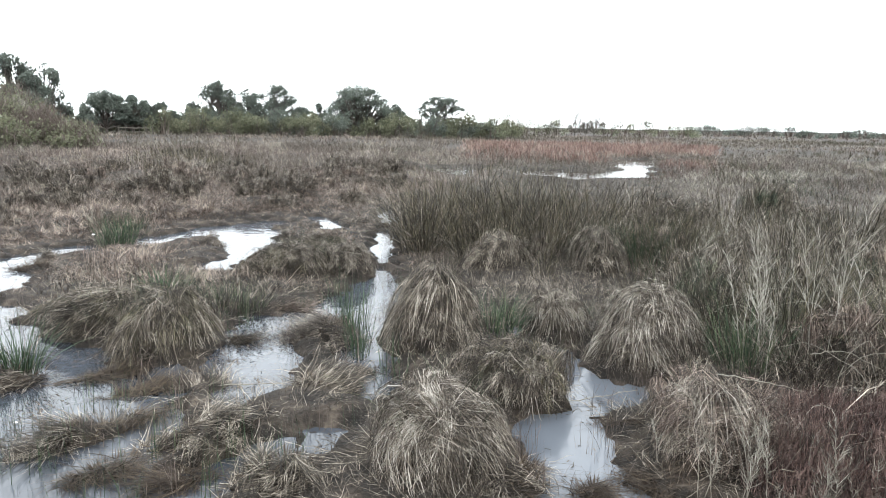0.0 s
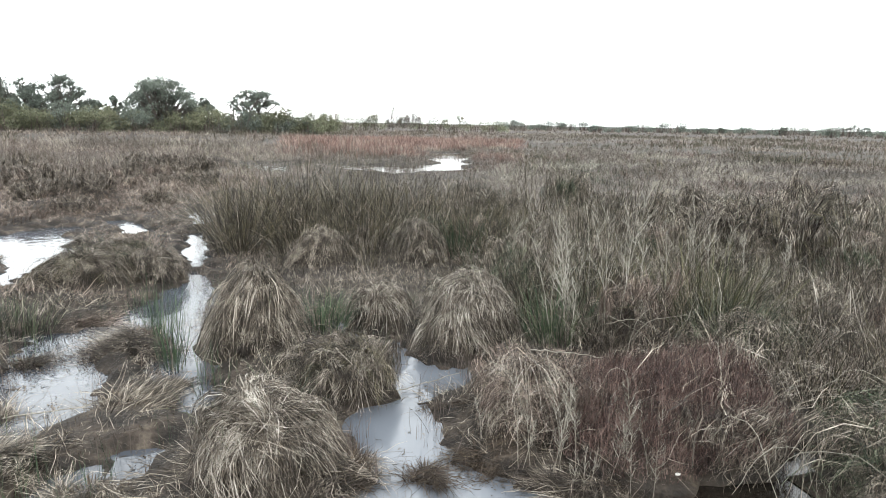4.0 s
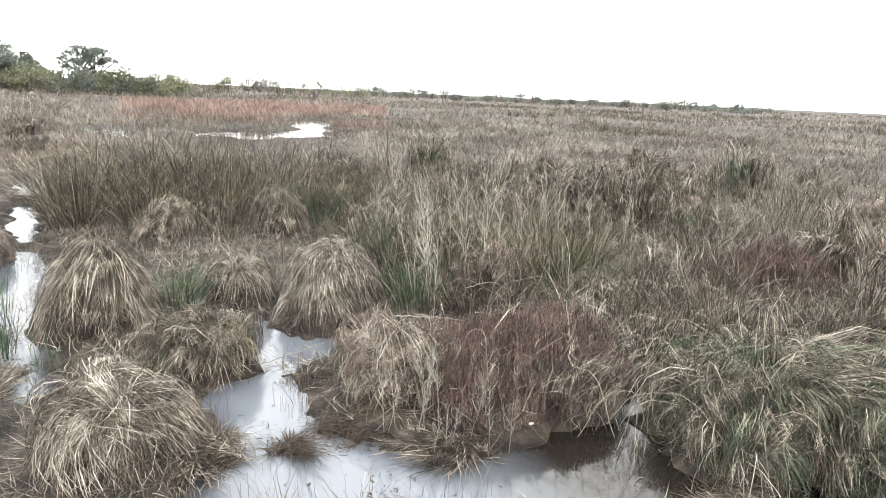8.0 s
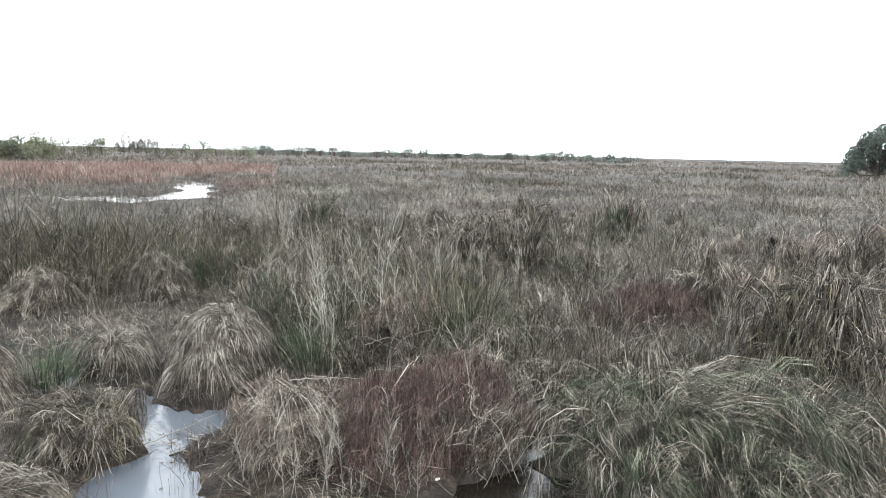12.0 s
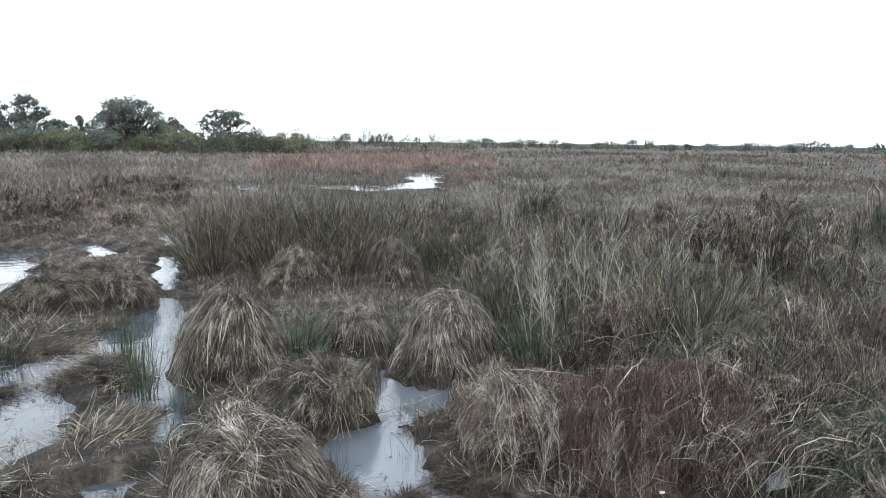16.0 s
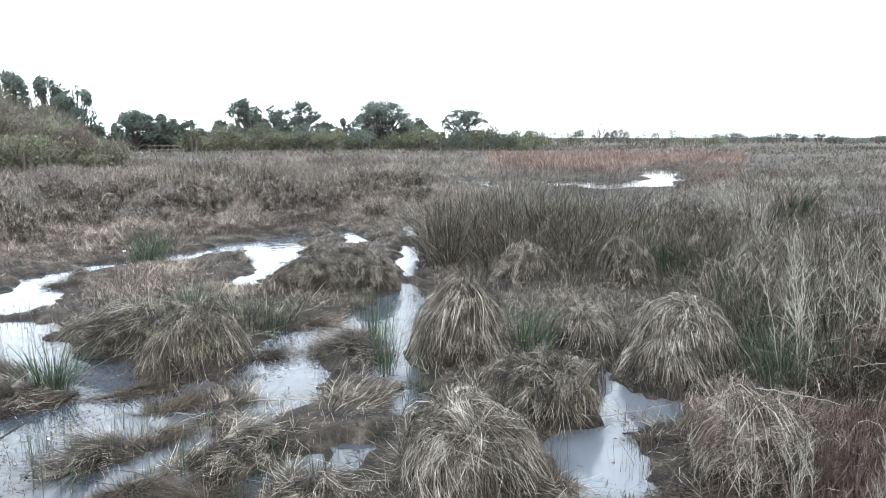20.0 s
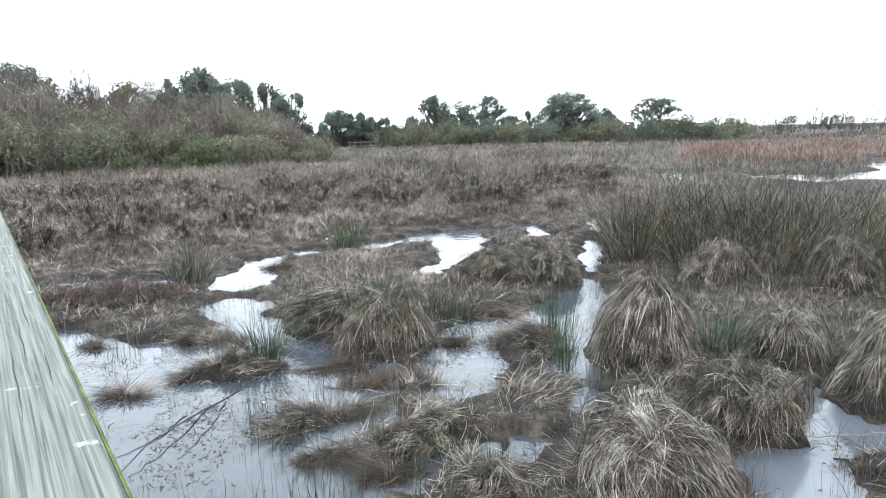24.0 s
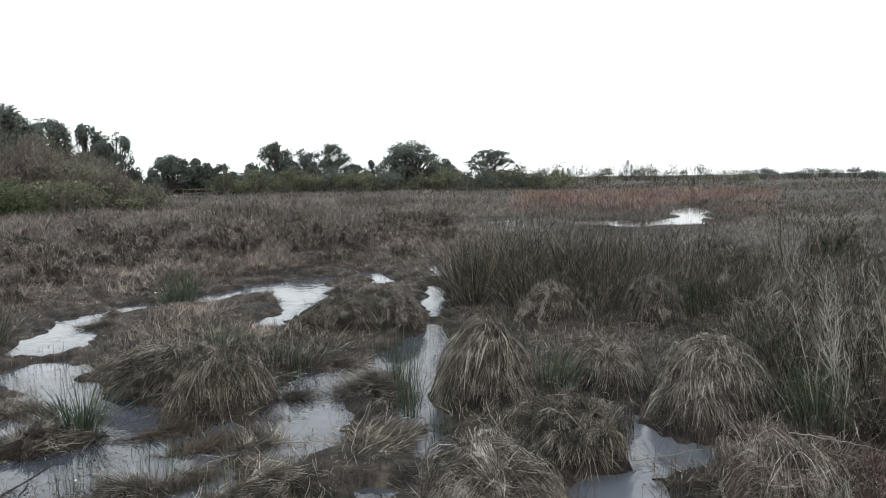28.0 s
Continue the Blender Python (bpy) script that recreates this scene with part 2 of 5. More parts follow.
def vnoise(x, y, size, seed=0):
    """Smooth lattice noise in 0..1 with features of that size in metres."""
    u, v = np.asarray(x, float) / size + 512.3, np.asarray(y, float) / size + 512.7
    i, j = np.floor(u), np.floor(v)
    a, b = u - i, v - j
    a, b = a * a * (3 - 2 * a), b * b * (3 - 2 * b)

    def h(p, q):
        w = np.sin(p * 127.1 + q * 311.7 + seed * 74.7) * 43758.5453
        return w - np.floor(w)

    return (h(i, j) * (1 - a) + h(i + 1, j) * a) * (1 - b) + (h(i, j + 1) * (1 - a) + h(i + 1, j + 1) * a) * b


def raw_mesh(name, verts, loops, totals, mat, smooth=False):
    me = bpy.data.meshes.new(name)
    verts, loops, totals = np.asarray(verts, np.float32), np.asarray(loops, np.int32), np.asarray(totals, np.int32)
    me.vertices.add(len(verts))
    me.vertices.foreach_set("co", verts.ravel())
    me.loops.add(len(loops))
    me.loops.foreach_set("vertex_index", loops)
    me.polygons.add(len(totals))
    starts = np.concatenate([[0], np.cumsum(totals)[:-1]]).astype(np.int32)
    me.polygons.foreach_set("loop_start", starts)
    if smooth:
        me.polygons.foreach_set("use_smooth", np.ones(len(totals), bool))
    me.materials.append(mat)
    me.update(calc_edges=True)
    return me


def part(name, me, parent=None, label="", kind=""):
    ob = new(name, me)
    if parent is not None:
        ob.parent = parent
    return tagged(ob, label, kind=kind)


def thing(name, label, category, group="", kind="", at=(0, 0, 0)):
    ob = new(name)
    ob.empty_display_size = 0.2
    ob.location = at
    return tagged(ob, label, category, group, kind)


def ribbons(name, pts, side, width, mat):
    """Tapering blades along centre lines pts (n, k, 3)."""
    n, k, _ = pts.shape
    s = k - 1
    fade = 1 - 0.55 * (np.arange(s) / s) ** 1.5
    w = (np.asarray(width)[:, None] * fade[None])[..., None] * 0.5
    side = side[:, None, :] if side.ndim == 2 else side[:, :s]
    v = np.empty((n, 2 * s + 1, 3))
    v[:, 0:2 * s:2], v[:, 1:2 * s:2], v[:, 2 * s] = pts[:, :s] - side * w, pts[:, :s] + side * w, pts[:, s]
    one = []
    for i in range(s - 1):
        one += [2 * i, 2 * i + 1, 2 * i + 3, 2 * i + 2]
    one += [2 * s - 2, 2 * s - 1, 2 * s]
    loops = (np.array(one)[None] + (np.arange(n) * (2 * s + 1))[:, None]).ravel()
    totals = np.tile([4] * (s - 1) + [3], n)
    return raw_mesh(name, v.reshape(-1, 3), loops, totals, mat)


def blades(name, base, az, length, lean, bend, width, mat, segs=3, wiggle=0.0):
    """Free-standing blades: from base, leaning lean radians towards az and bending over by bend more. wiggle: kinks."""
    n = len(base)
    pts = np.empty((n, segs + 1, 3))
    pts[:, 0] = base
    for i in range(segs):
        a = lean + bend * (i + 0.3) / segs + (rng.normal(0, 0.5 * wiggle, n) if wiggle else 0)
        turn = az + (rng.normal(0, wiggle, n) if wiggle else 0)
        step = length / segs
        pts[:, i + 1, 0] = pts[:, i, 0] + np.sin(a) * np.cos(turn) * step
        pts[:, i + 1, 1] = pts[:, i, 1] + np.sin(a) * np.sin(turn) * step
        pts[:, i + 1, 2] = pts[:, i, 2] + np.cos(a) * step
    tw = az + math.pi / 2 + rng.normal(0, 0.6, n)
    side = np.stack([np.cos(tw), np.sin(tw), rng.normal(0, 0.25, n)], 1)
    return ribbons(name, pts, side, width, mat)


def dome_mesh(name, rx, ry, h, mat, rough=0.12, rings=9, spokes=22, sink=0.15, shape=1.6, peak=(0, 0), lobes=None):
    """A lumpy mound with a rounded profile that runs a little under the ground. peak: how far its top stands off its middle."""
    u = np.linspace(0.02, 1.15, rings)[:, None]
    f = np.linspace(0, 2 * math.pi, spokes, endpoint=False)[None]
    r = np.minimum(u, 1) ** 0.95 + np.maximum(u - 1, 0) * 0.3
    z = h * (1 - np.minimum(u, 1) ** shape) - np.maximum(u - 1, 0) / 0.15 * sink
    lump = 1 + rough * rng.normal(0, 1, (rings, spokes))
    if lobes is not None:
        lump = lump * lobes(f)
    off = 1 - np.minimum(u, 1)
    x, y = rx * (r * np.cos(f) * lump + peak[0] * off), ry * (r * np.sin(f) * lump + peak[1] * off)
    v = np.stack([x, y, z * np.ones_like(f) * (1 + 0.5 * rough * rng.normal(0, 1, (rings, spokes)))], -1).reshape(-1, 3)
    loops = []
    for i in range(rings - 1):
        for j in range(spokes):
            a, b = i * spokes + j, i * spokes + (j + 1) % spokes
            loops += [a, a + spokes, b + spokes, b]
    totals = [4] * ((rings - 1) * spokes) + [spokes]
    loops += list(range(spokes))
    return raw_mesh(name, v, loops, totals, mat, True)


def thatch(name, rx, ry, h, n, mat, width=0.0045, lift=0.05, start=0.74, reach=0.93, segs=5, swirl=0.3, wind=0.0, lock=20, shape=1.6, peak=(0, 0)):
    """Dead leaves in locks that rise from all over a mound, arch over and hang past its rim like wet hair."""
    m = max(1, n // lock)
    n = m * lock
    g = np.repeat(np.arange(m), lock)
    f = rng.uniform(0, 2 * math.pi, m)
    r0 = start * np.sqrt(rng.uniform(0, 1, m))
    px = (r0 * np.cos(f))[g] + rng.normal(0, 0.06, n)
    py = (r0 * np.sin(f))[g] + rng.normal(0, 0.06, n)
    ridge, tilt = rng.uniform(0, math.pi), rng.uniform(0, 2 * math.pi)
    along = np.clip(r0 * np.cos(f - ridge), -0.32, 0.32)
    wx, wy = r0 * np.cos(f) - along * math.cos(ridge) + 0.10 * math.cos(tilt), r0 * np.sin(f) - along * math.sin(ridge) + 0.10 * math.sin(tilt)
    way = np.arctan2(wy, wx) + rng.normal(0, swirl, m)
    turn = rng.normal(0, 0.8, m)[g] + rng.normal(0, 0.25, n)
    way = way[g] + rng.normal(0, 1, n) * rng.uniform(0.08, 0.24, m)[g]
    px, py = px - 0.17 * np.cos(way), py - 0.17 * np.sin(way)
    far = (reach + rng.normal(0, 0.13, m))[g] + rng.normal(0, 0.06, n)
    ln = np.minimum(rng.uniform(0.5, 1.1, m)[g] * rng.uniform(0.7, 1.15, n), np.maximum(far - np.hypot(px, py), 0.25))
    s = np.linspace(0, 1, segs + 1)[None]
    heading = way[:, None] + turn[:, None] * s
    qx, qy = px[:, None] + np.cos(heading) * ln[:, None] * s, py[:, None] + np.sin(heading) * ln[:, None] * s
    q, round_ = np.hypot(qx, qy), np.arctan2(qy, qx)
    up = (np.abs(rng.normal(0, lift * 2.0, m))[g] + np.abs(rng.normal(0, lift * 0.5, n)))[:, None] * (4 * s * (1 - s) + 0.2 * s)
    bulge = 1 + 0.13 * np.sin(2 * round_ + rx * 9) + 0.08 * np.sin(3 * round_ + ry * 17) + 0.6 * up / max(rx, ry)
    z = h * (1 - np.minimum(q, 1) ** (shape + 0.15)) * (1 + 0.12 * np.sin(round_ + h * 20) * np.minimum(q, 1)) + 0.9 * up + 0.02 + 0.05 * h - np.maximum(q - 1, 0) * 0.5
    off = 1 - np.minimum(q, 1)
    x, y = rx * (qx * bulge + peak[0] * off) + wind * s * s * h, ry * (qy * bulge + peak[1] * off)
    pts = np.stack([x, y, np.maximum(z, 0.03 + 0.05 * rng.uniform(0, 1, m)[g][:, None])], -1)
    a = way + math.pi / 2 + rng.normal(0, 0.6, n)
    side = np.stack([np.cos(a), np.sin(a), rng.normal(0, 0.3, n)], 1)
    return ribbons(name, pts, side, width * rng.uniform(0.6, 1.5, n), mat)


def disc(n, rx, ry, power=0.5):
    f, r = rng.uniform(0, 2 * math.pi, n), rng.uniform(0, 1, n) ** power
    return rx * r * np.cos(f), ry * r * np.sin(f), f


def tube(points, radii, sides=6):
    p = np.asarray(points, float)
    k = len(p)
    d = np.gradient(p, axis=0)
    d /= np.linalg.norm(d, axis=1)[:, None] + 1e-9
    ref = np.where(np.abs(d[:, 2:3]) > 0.9, [[1, 0, 0]], [[0, 0, 1]])
    a = np.cross(d, ref)
    a /= np.linalg.norm(a, axis=1)[:, None]
    b = np.cross(d, a)
    f = np.linspace(0, 2 * math.pi, sides, endpoint=False)
    ring = a[:, None] * np.cos(f)[None, :, None] + b[:, None] * np.sin(f)[None, :, None]
    v = (p[:, None] + ring * np.asarray(radii)[:, None, None]).reshape(-1, 3)
    loops = []
    for i in range(k - 1):
        for j in range(sides):
            q = (j + 1) % sides
            loops += [i * sides + j, i * sides + q, (i + 1) * sides + q, (i + 1) * sides + j]
    return v, np.array(loops), np.full((k - 1) * sides, 4)


def tubes(name, lines, mat):
    vs, ls, ts, o = [], [], [], 0
    for pts, radii, sides in lines:
        v, l, t = tube(pts, radii, sides)
        vs.append(v), ls.append(l + o), ts.append(t)
        o += len(v)
    return raw_mesh(name, np.concatenate(vs), np.concatenate(ls), np.concatenate(ts), mat, True)


# ---- ground: one sheet with drowned channels, out to the horizon ----
CHANNELS = [
    (-5.7, 4.3, -4.2, 3.75, 0.58), (-4.3, 4.3, -3.0, 4.15, 0.58), (-3.7, 3.3, -2.1, 2.95, 0.52), (-3.1, 4.55, -2.5, 4.3, 0.46), (-2.3, 4.2, -1.95, 3.55, 0.30),
    (-4.8, 6.2, -4.2, 5.6, 0.28), (-4.2, 5.6, -3.2, 5.1, 0.24), (-3.3, 5.0, -3.1, 4.7, 0.30), (-5.4, 7.1, -5.85, 8.3, 0.30), (-6.1, 8.6, -5.65, 9.5, 0.24),
    (-7.9, 6.6, -6.6, 7.05, 0.27), (-2.1, 4.8, -1.95, 4.7, 0.12), (-1.15, 3.6, -0.8, 3.7, 0.09), (-1.35, 3.3, -1.0, 3.44, 0.10),
]
POOLS = [
    (-4.9, 10.25, -4.2, 11.4, 0.26), (-4.2, 11.5, -3.35, 12.5, 0.33), (-3.6, 11.6, -3.0, 9.95, 0.42), (-3.1, 9.9, -3.1, 8.6, 0.15), (-2.6, 13.2, -2.05, 12.1, 0.18),
    (-1.2, 14.8, -1.0, 12.6, 0.14), (-1.15, 11.8, -0.95, 10.6, 0.09), (-0.98, 10.5, -0.84, 9.2, 0.03), (-0.84, 9.2, -0.74, 8.0, 0.05), (-0.85, 7.75, -0.75, 6.9, 0.22), (-0.74, 6.7, -0.62, 5.2, 0.20),
    (-0.62, 5.2, -0.57, 4.6, 0.16), (-0.95, 6.85, -1.6, 6.1, 0.19), (-1.75, 6.1, -1.62, 5.2, 0.24), (-1.6, 5.2, -1.42, 4.55, 0.25),
]
STREAM = [
    (0.82, 6.0, 0.9, 5.4, 0.06), (0.92, 5.35, 1.08, 4.9, 0.12), (1.1, 4.85, 1.18, 4.6, 0.24), (1.1, 4.55, 0.85, 4.0, 0.23), (0.8, 3.9, 0.78, 3.3, 0.24),
    (0.6, 2.95, 1.25, 2.7, 0.27), (1.25, 2.62, 2.1, 2.3, 0.18), (2.15, 2.35, 2.5, 2.45, 0.26), (2.5, 2.4, 3.1, 2.65, 0.18), (2.3, 2.2, 3.3, 1.35, 0.26),
    (1.0, 28.0, 6.2, 27.4, 2.6), (7.6, 26.5, 12.8, 41, 1.5), (13, 36.5, 16.5, 38, 0.9), (0.9, 24.0, 1.3, 27.0, 0.5),
]


def wet(x, y):
    """How far outside the water a spot is, in metres; negative in it."""
    x, y = np.asarray(x, float), np.asarray(y, float)
    ragged = 0.15 * (vnoise(x, y, 0.55, 1) - 0.5) + 0.24 * (vnoise(x, y, 0.24, 2) - 0.5) + 0.20 * (vnoise(x, y, 0.12, 3) - 0.5) - 0.09
    far = np.hypot(x, y) > 18
    ragged = np.where(far, 2.2 * (vnoise(x, y, 3.0, 4) - 0.5) + 1.6 * (vnoise(x, y, 1.2, 7) - 0.5), ragged)
    d = np.full(x.shape, 99.0)
    for x1, y1, x2, y2, r in CHANNELS + POOLS + STREAM:
        ux, uy = x2 - x1, y2 - y1
        t = np.clip(((x - x1) * ux + (y - y1) * uy) / (ux * ux + uy * uy), 0, 1)
        d = np.minimum(d, np.hypot(x - x1 - t * ux, y - y1 - t * uy) - r)
    return d + ragged


def ground_z(x, y):
    d = wet(x, y)
    bank = np.clip(d / 0.16, -1, 1)
    hum = np.clip((np.hypot(x, y) - 8) / 5, 0, 1) * np.clip(d - 0.6, 0, 1) * (0.30 * np.maximum(vnoise(x, y, 1.3, 9) - 0.45, 0) + 0.35 * np.maximum(vnoise(x, y, 3.2, 10) - 0.5, 0))
    lumps = hum + 0.05 * vnoise(x, y, 0.5, 5) + 0.10 * vnoise(x, y, 1.6, 6) * np.clip(d, 0, 1) + 0.03 * vnoise(x, y, 0.15, 8)
    return np.where(bank > 0, 0.006 + bank * (0.02 + lumps), bank * 0.15)


def spread(lo, hi, step, end, growth):
    core = list(np.arange(lo, hi + step, step))
    s, up = step, [core[-1]]
    while up[-1] < end:
        s *= growth
        up.append(up[-1] + s)
    s, down = step, [core[0]]
    while down[-1] > -end:
        s *= growth
        down.append(down[-1] - s)
    return np.array(down[:0:-1] + core + up[1:])


gx, gy = spread(-8.5, 5, 0.065, 2600, 1.08), spread(0.8, 14.5, 0.065, 2600, 1.08)
mx, my = np.meshgrid(gx, gy)
gz = ground_z(mx, my)
nx, ny = len(gx), len(gy)
idx = np.arange(nx * ny).reshape(ny, nx)
quads = np.stack([idx[:-1, :-1], idx[:-1, 1:], idx[1:, 1:], idx[1:, :-1]], -1).reshape(-1)
ground = part("ground", raw_mesh("ground", np.stack([mx, my, gz], -1).reshape(-1, 3), quads, np.full((nx - 1) * (ny - 1), 4), SOIL, True))
tagged(ground, "dark peaty marsh ground under dead grass", "ground", kind="structure")

water = part("water", raw_mesh("water", [(-14, -3, 0), (26, -3, 0), (26, 48, 0), (-14, 48, 0)], [0, 1, 2, 3], [4], WATER))
tagged(water, "still shallow bog water reflecting the white sky", "water", kind="structure")


# ---- tussocks, mats and rushes ----
def tussock(label, x, y, rx, ry, h, mat, n=1500, green=0, turn=0.0, fly=0.28, group="sedge tussocks", green_mat=None, lift=0.05, wind=0.0, width=0.0035, second=None, shape=1.35, swirl=0.5, segs=5, peak=None, brown=0.45):
    rx, ry, h, lift = rx * 0.95, ry * 0.95, h * 0.76, lift * 0.5
    if peak is None:
        peak = tuple(rng.normal(0, 0.14, 2))
    n = int(n * 1.25)
    z = float(ground_z(np.array([x]), np.array([y]))[0])
    ob = thing("sedge_tussock", label, "tussock", group, at=(x, y, min(z, 0.02)))
    ob.rotation_euler = (0, 0, turn)
    part("root_mound", dome_mesh("root_mound", rx * 0.88, ry * 0.88, h * 0.82, PEAT, shape=shape + 0.15, peak=peak), ob, "dark peaty root mound")
    for coat, share, hair in (("dead_thatch", 1.1, mat), ("brown_thatch", brown, STRAW_DULL), ("pale_thatch", 0.35, STRAW_PALE)):
        part(coat, thatch(coat, rx, ry, h, int(n * share), hair, segs=segs, lift=lift, wind=wind, width=width, shape=shape, swirl=swirl, peak=peak), ob, kind="stuff")
    if second:
        part("green_thatch", thatch("green_thatch", rx * 1.02, ry * 1.02, h * 1.02, int(n * (1.2 if second is GREEN else 0.45)), second, segs=segs, lift=lift, wind=wind, width=width, shape=shape, swirl=swirl, peak=peak), ob, "greenish living leaves", "stuff")

    def crown_base(k, reach, sunk):
        bx, by, f = disc(k, 0.01 + reach, 0.01 + reach)
        q = np.minimum(np.hypot(bx, by), 1)
        return np.stack([rx * (bx + peak[0] * (1 - q)), ry * (by + peak[1] * (1 - q)), h * (1 - q ** shape) - sunk], 1), f

    k = int(n * fly)
    base, f = crown_base(k, 0.8, 0.02)
    part("loose_straw", blades("loose_straw", base, f + rng.normal(0, 0.8, k), rng.uniform(0.1, 0.36, k) * (0.5 + h), rng.uniform(0.8, 1.6, k), rng.uniform(0.3, 1.8, k), width * 0.8 * rng.uniform(0.7, 1.4, k), STRAW_DULL, 4, 0.25), ob, kind="stuff")
    if green:
        base, f = crown_base(green, 0.75, 0.03)
        part("green_growth", blades("green_growth", base, f + rng.normal(0, 0.7, green), rng.uniform(0.2, 0.5, green), rng.uniform(0.0, 0.6, green), rng.uniform(0.1, 1.4, green), width * 0.8 * rng.uniform(0.7, 1.3, green), green_mat or GREEN, 4), ob, kind="stuff")
    return ob


def mat_islet(label, x, y, rx, ry, h, mat, n=500, turn=0.0, name="grass_islet", green=0):
    """A low ragged mat: a lobed peaty hump under swaths of flattened dead blades that trail into the water."""
    rx, ry, h = rx * 0.8, ry * 0.8, h * 0.72
    ob = thing(name, label, "islet", "islets in the water", at=(x, y, -0.01))
    ob.rotation_euler = (0, 0, turn)
    a, b, c = rng.uniform(0, 2 * math.pi, 3)

    def lobes(f):
        return 1 + 0.26 * np.sin(2 * f + a) + 0.20 * np.sin(3 * f + b) + 0.16 * np.sin(5 * f + c)

    part("peat_base", dome_mesh("peat_base", rx * 0.96, ry * 0.96, h * 0.75, PEAT, 0.10, 8, 26, lobes=lobes), ob)

    def spots(k, reach, power=0.5):
        f, r = rng.uniform(0, 2 * math.pi, k), reach * rng.uniform(0, 1, k) ** power
        w = lobes(f)
        lump = 0.55 + 0.9 * vnoise(r * rx * np.cos(f) + 9 * x, r * ry * np.sin(f) + 9 * y, 0.12, 33)
        return np.stack([rx * r * w * np.cos(f), ry * r * w * np.sin(f), h * 0.85 * np.maximum(0, 1 - np.minimum(r, 1) ** 1.6) * lump + 0.012], 1), f

    n = int(n * 1.3)
    base, f = spots(n, 1.0)
    flow = rng.uniform(0, 2 * math.pi) + 5.0 * (vnoise(base[:, 0] + 7 * x, base[:, 1] + 7 * y, 0.22, 34) - 0.5) + rng.normal(0, 0.3, n)
    part("flattened_straw", blades("flattened_straw", base, flow, rng.uniform(0.10, 0.36, n), rng.uniform(1.05, 1.6, n), rng.uniform(0.0, 0.5, n), 0.0034 * rng.uniform(0.6, 1.6, n), mat, 4, 0.22), ob, kind="stuff")
    k = n // 2
    base, f = spots(k, 1.04)
    part("short_turf", blades("short_turf", base, f, rng.uniform(0.03, 0.09, k), rng.uniform(0.5, 1.5, k), rng.uniform(0, 0.7, k), 0.0048 * rng.uniform(0.6, 1.5, k), RUSTY if mat is RUSTY else PEAT_TURF, 3), ob, kind="stuff")
    k = n // 5
    base, f = spots(k, 1.08, 0.12)
    base[:, 2] = 0.016
    part("trailing_fringe", blades("trailing_fringe", base, f + rng.normal(0, 0.7, k), rng.uniform(0.06, 0.22, k), np.full(k, 1.5), rng.normal(0.05, 0.05, k), 0.0036 * rng.uniform(0.6, 1.4, k), mat, 3, 0.3), ob, kind="stuff")
    if green:
        base, f = spots(green, 0.5)
        part("green_growth", blades("green_growth", base, f, rng.uniform(0.15, 0.4, green), rng.uniform(0, 0.3, green), rng.uniform(0, 0.5, green), 0.005 * rng.uniform(0.6, 1.3, green), GREEN_DEEP, 3), ob, kind="stuff")
    return ob


def rush_clump(label, x, y, r, h, n, mat, group="rush clumps", dead=0.3, spread_out=0.25, name="rush_clump", width=0.006, bend=0.35):
    z = float(ground_z(np.array([x]), np.array([y]))[0])
    ob = thing(name, label, "rushes", group, at=(x, y, max(z, 0.02) - 0.02))
    bx, by, f = disc(n, r, r)
    out = np.hypot(bx, by) / r
    base = np.stack([bx, by, np.zeros(n)], 1)
    part("green_growth", blades("green_growth", base, f + rng.normal(0, 0.5, n), h * rng.uniform(0.35, 1.1, n), np.abs(rng.normal(0, spread_out, n)) + spread_out * out, np.abs(rng.normal(0, bend, n)), width * rng.uniform(0.7, 1.3, n), mat, 3), ob, kind="stuff")
    k = int(n * dead)
    if k:
        bx, by, f = disc(k, r * 1.1, r * 1.1)
        base = np.stack([bx, by, np.zeros(k)], 1)
        part("dead_straw", blades("dead_straw", base, f + rng.normal(0, 0.8, k), h * rng.uniform(0.4, 1.0, k), rng.uniform(0.1, 0.8, k), rng.uniform(0.2, 1.6, k), width * rng.uniform(0.7, 1.3, k), STRAW, 4), ob, kind="stuff")
    return ob


tussock("pale grey sedge tussock with long drooping dead leaves beside the stream", 0.0, 3.48, 0.52, 0.48, 0.50, STRAW_PALE, 2300, 60, shape=1.5, peak=(-0.12, 0.15))
tussock("brown sedge tussock with matted dead leaves beside the stream", 0.52, 4.44, 0.50, 0.38, 0.32, STRAW_DULL, 1900, 40, lift=0.08, second=OLIVE, shape=1.9, fly=0.5, swirl=0.8)
tussock("tall cone-shaped sedge tussock with greyish dead leaves", -0.10, 5.58, 0.54, 0.50, 0.86, STRAW, 2200, 70, shape=1.35, peak=(0.05, 0.0), fly=0.4)
tussock("small rounded pale cream sedge tussock", 1.10, 5.82, 0.36, 0.32, 0.50, STRAW_PALE, 1800, 0, fly=0.06, lift=0.025, shape=2.2, peak=(0, 0), brown=0.1)
tussock("large rounded pale straw sedge tussock overhanging the stream", 1.80, 5.34, 0.60, 0.52, 0.70, STRAW_PALE, 2900, 90, fly=0.2, lift=0.04, shape=2.1, peak=(0.08, 0.05), brown=0.2)
tussock("pale sagging apron of sedge leaves on the large tussock", 1.62, 4.98, 0.36, 0.30, 0.42, STRAW_PALE, 1100, 20, fly=0.2, lift=0.04, shape=1.8, peak=(0.1, 0.35))
tussock("broad brown sedge tussock combed down to the pool edge", -3.12, 5.78, 0.80, 0.52, 0.40, STRAW_DULL, 2200, 110, lift=0.06, second=OLIVE, shape=1.8, peak=(0.25, 0.1), swirl=0.35)
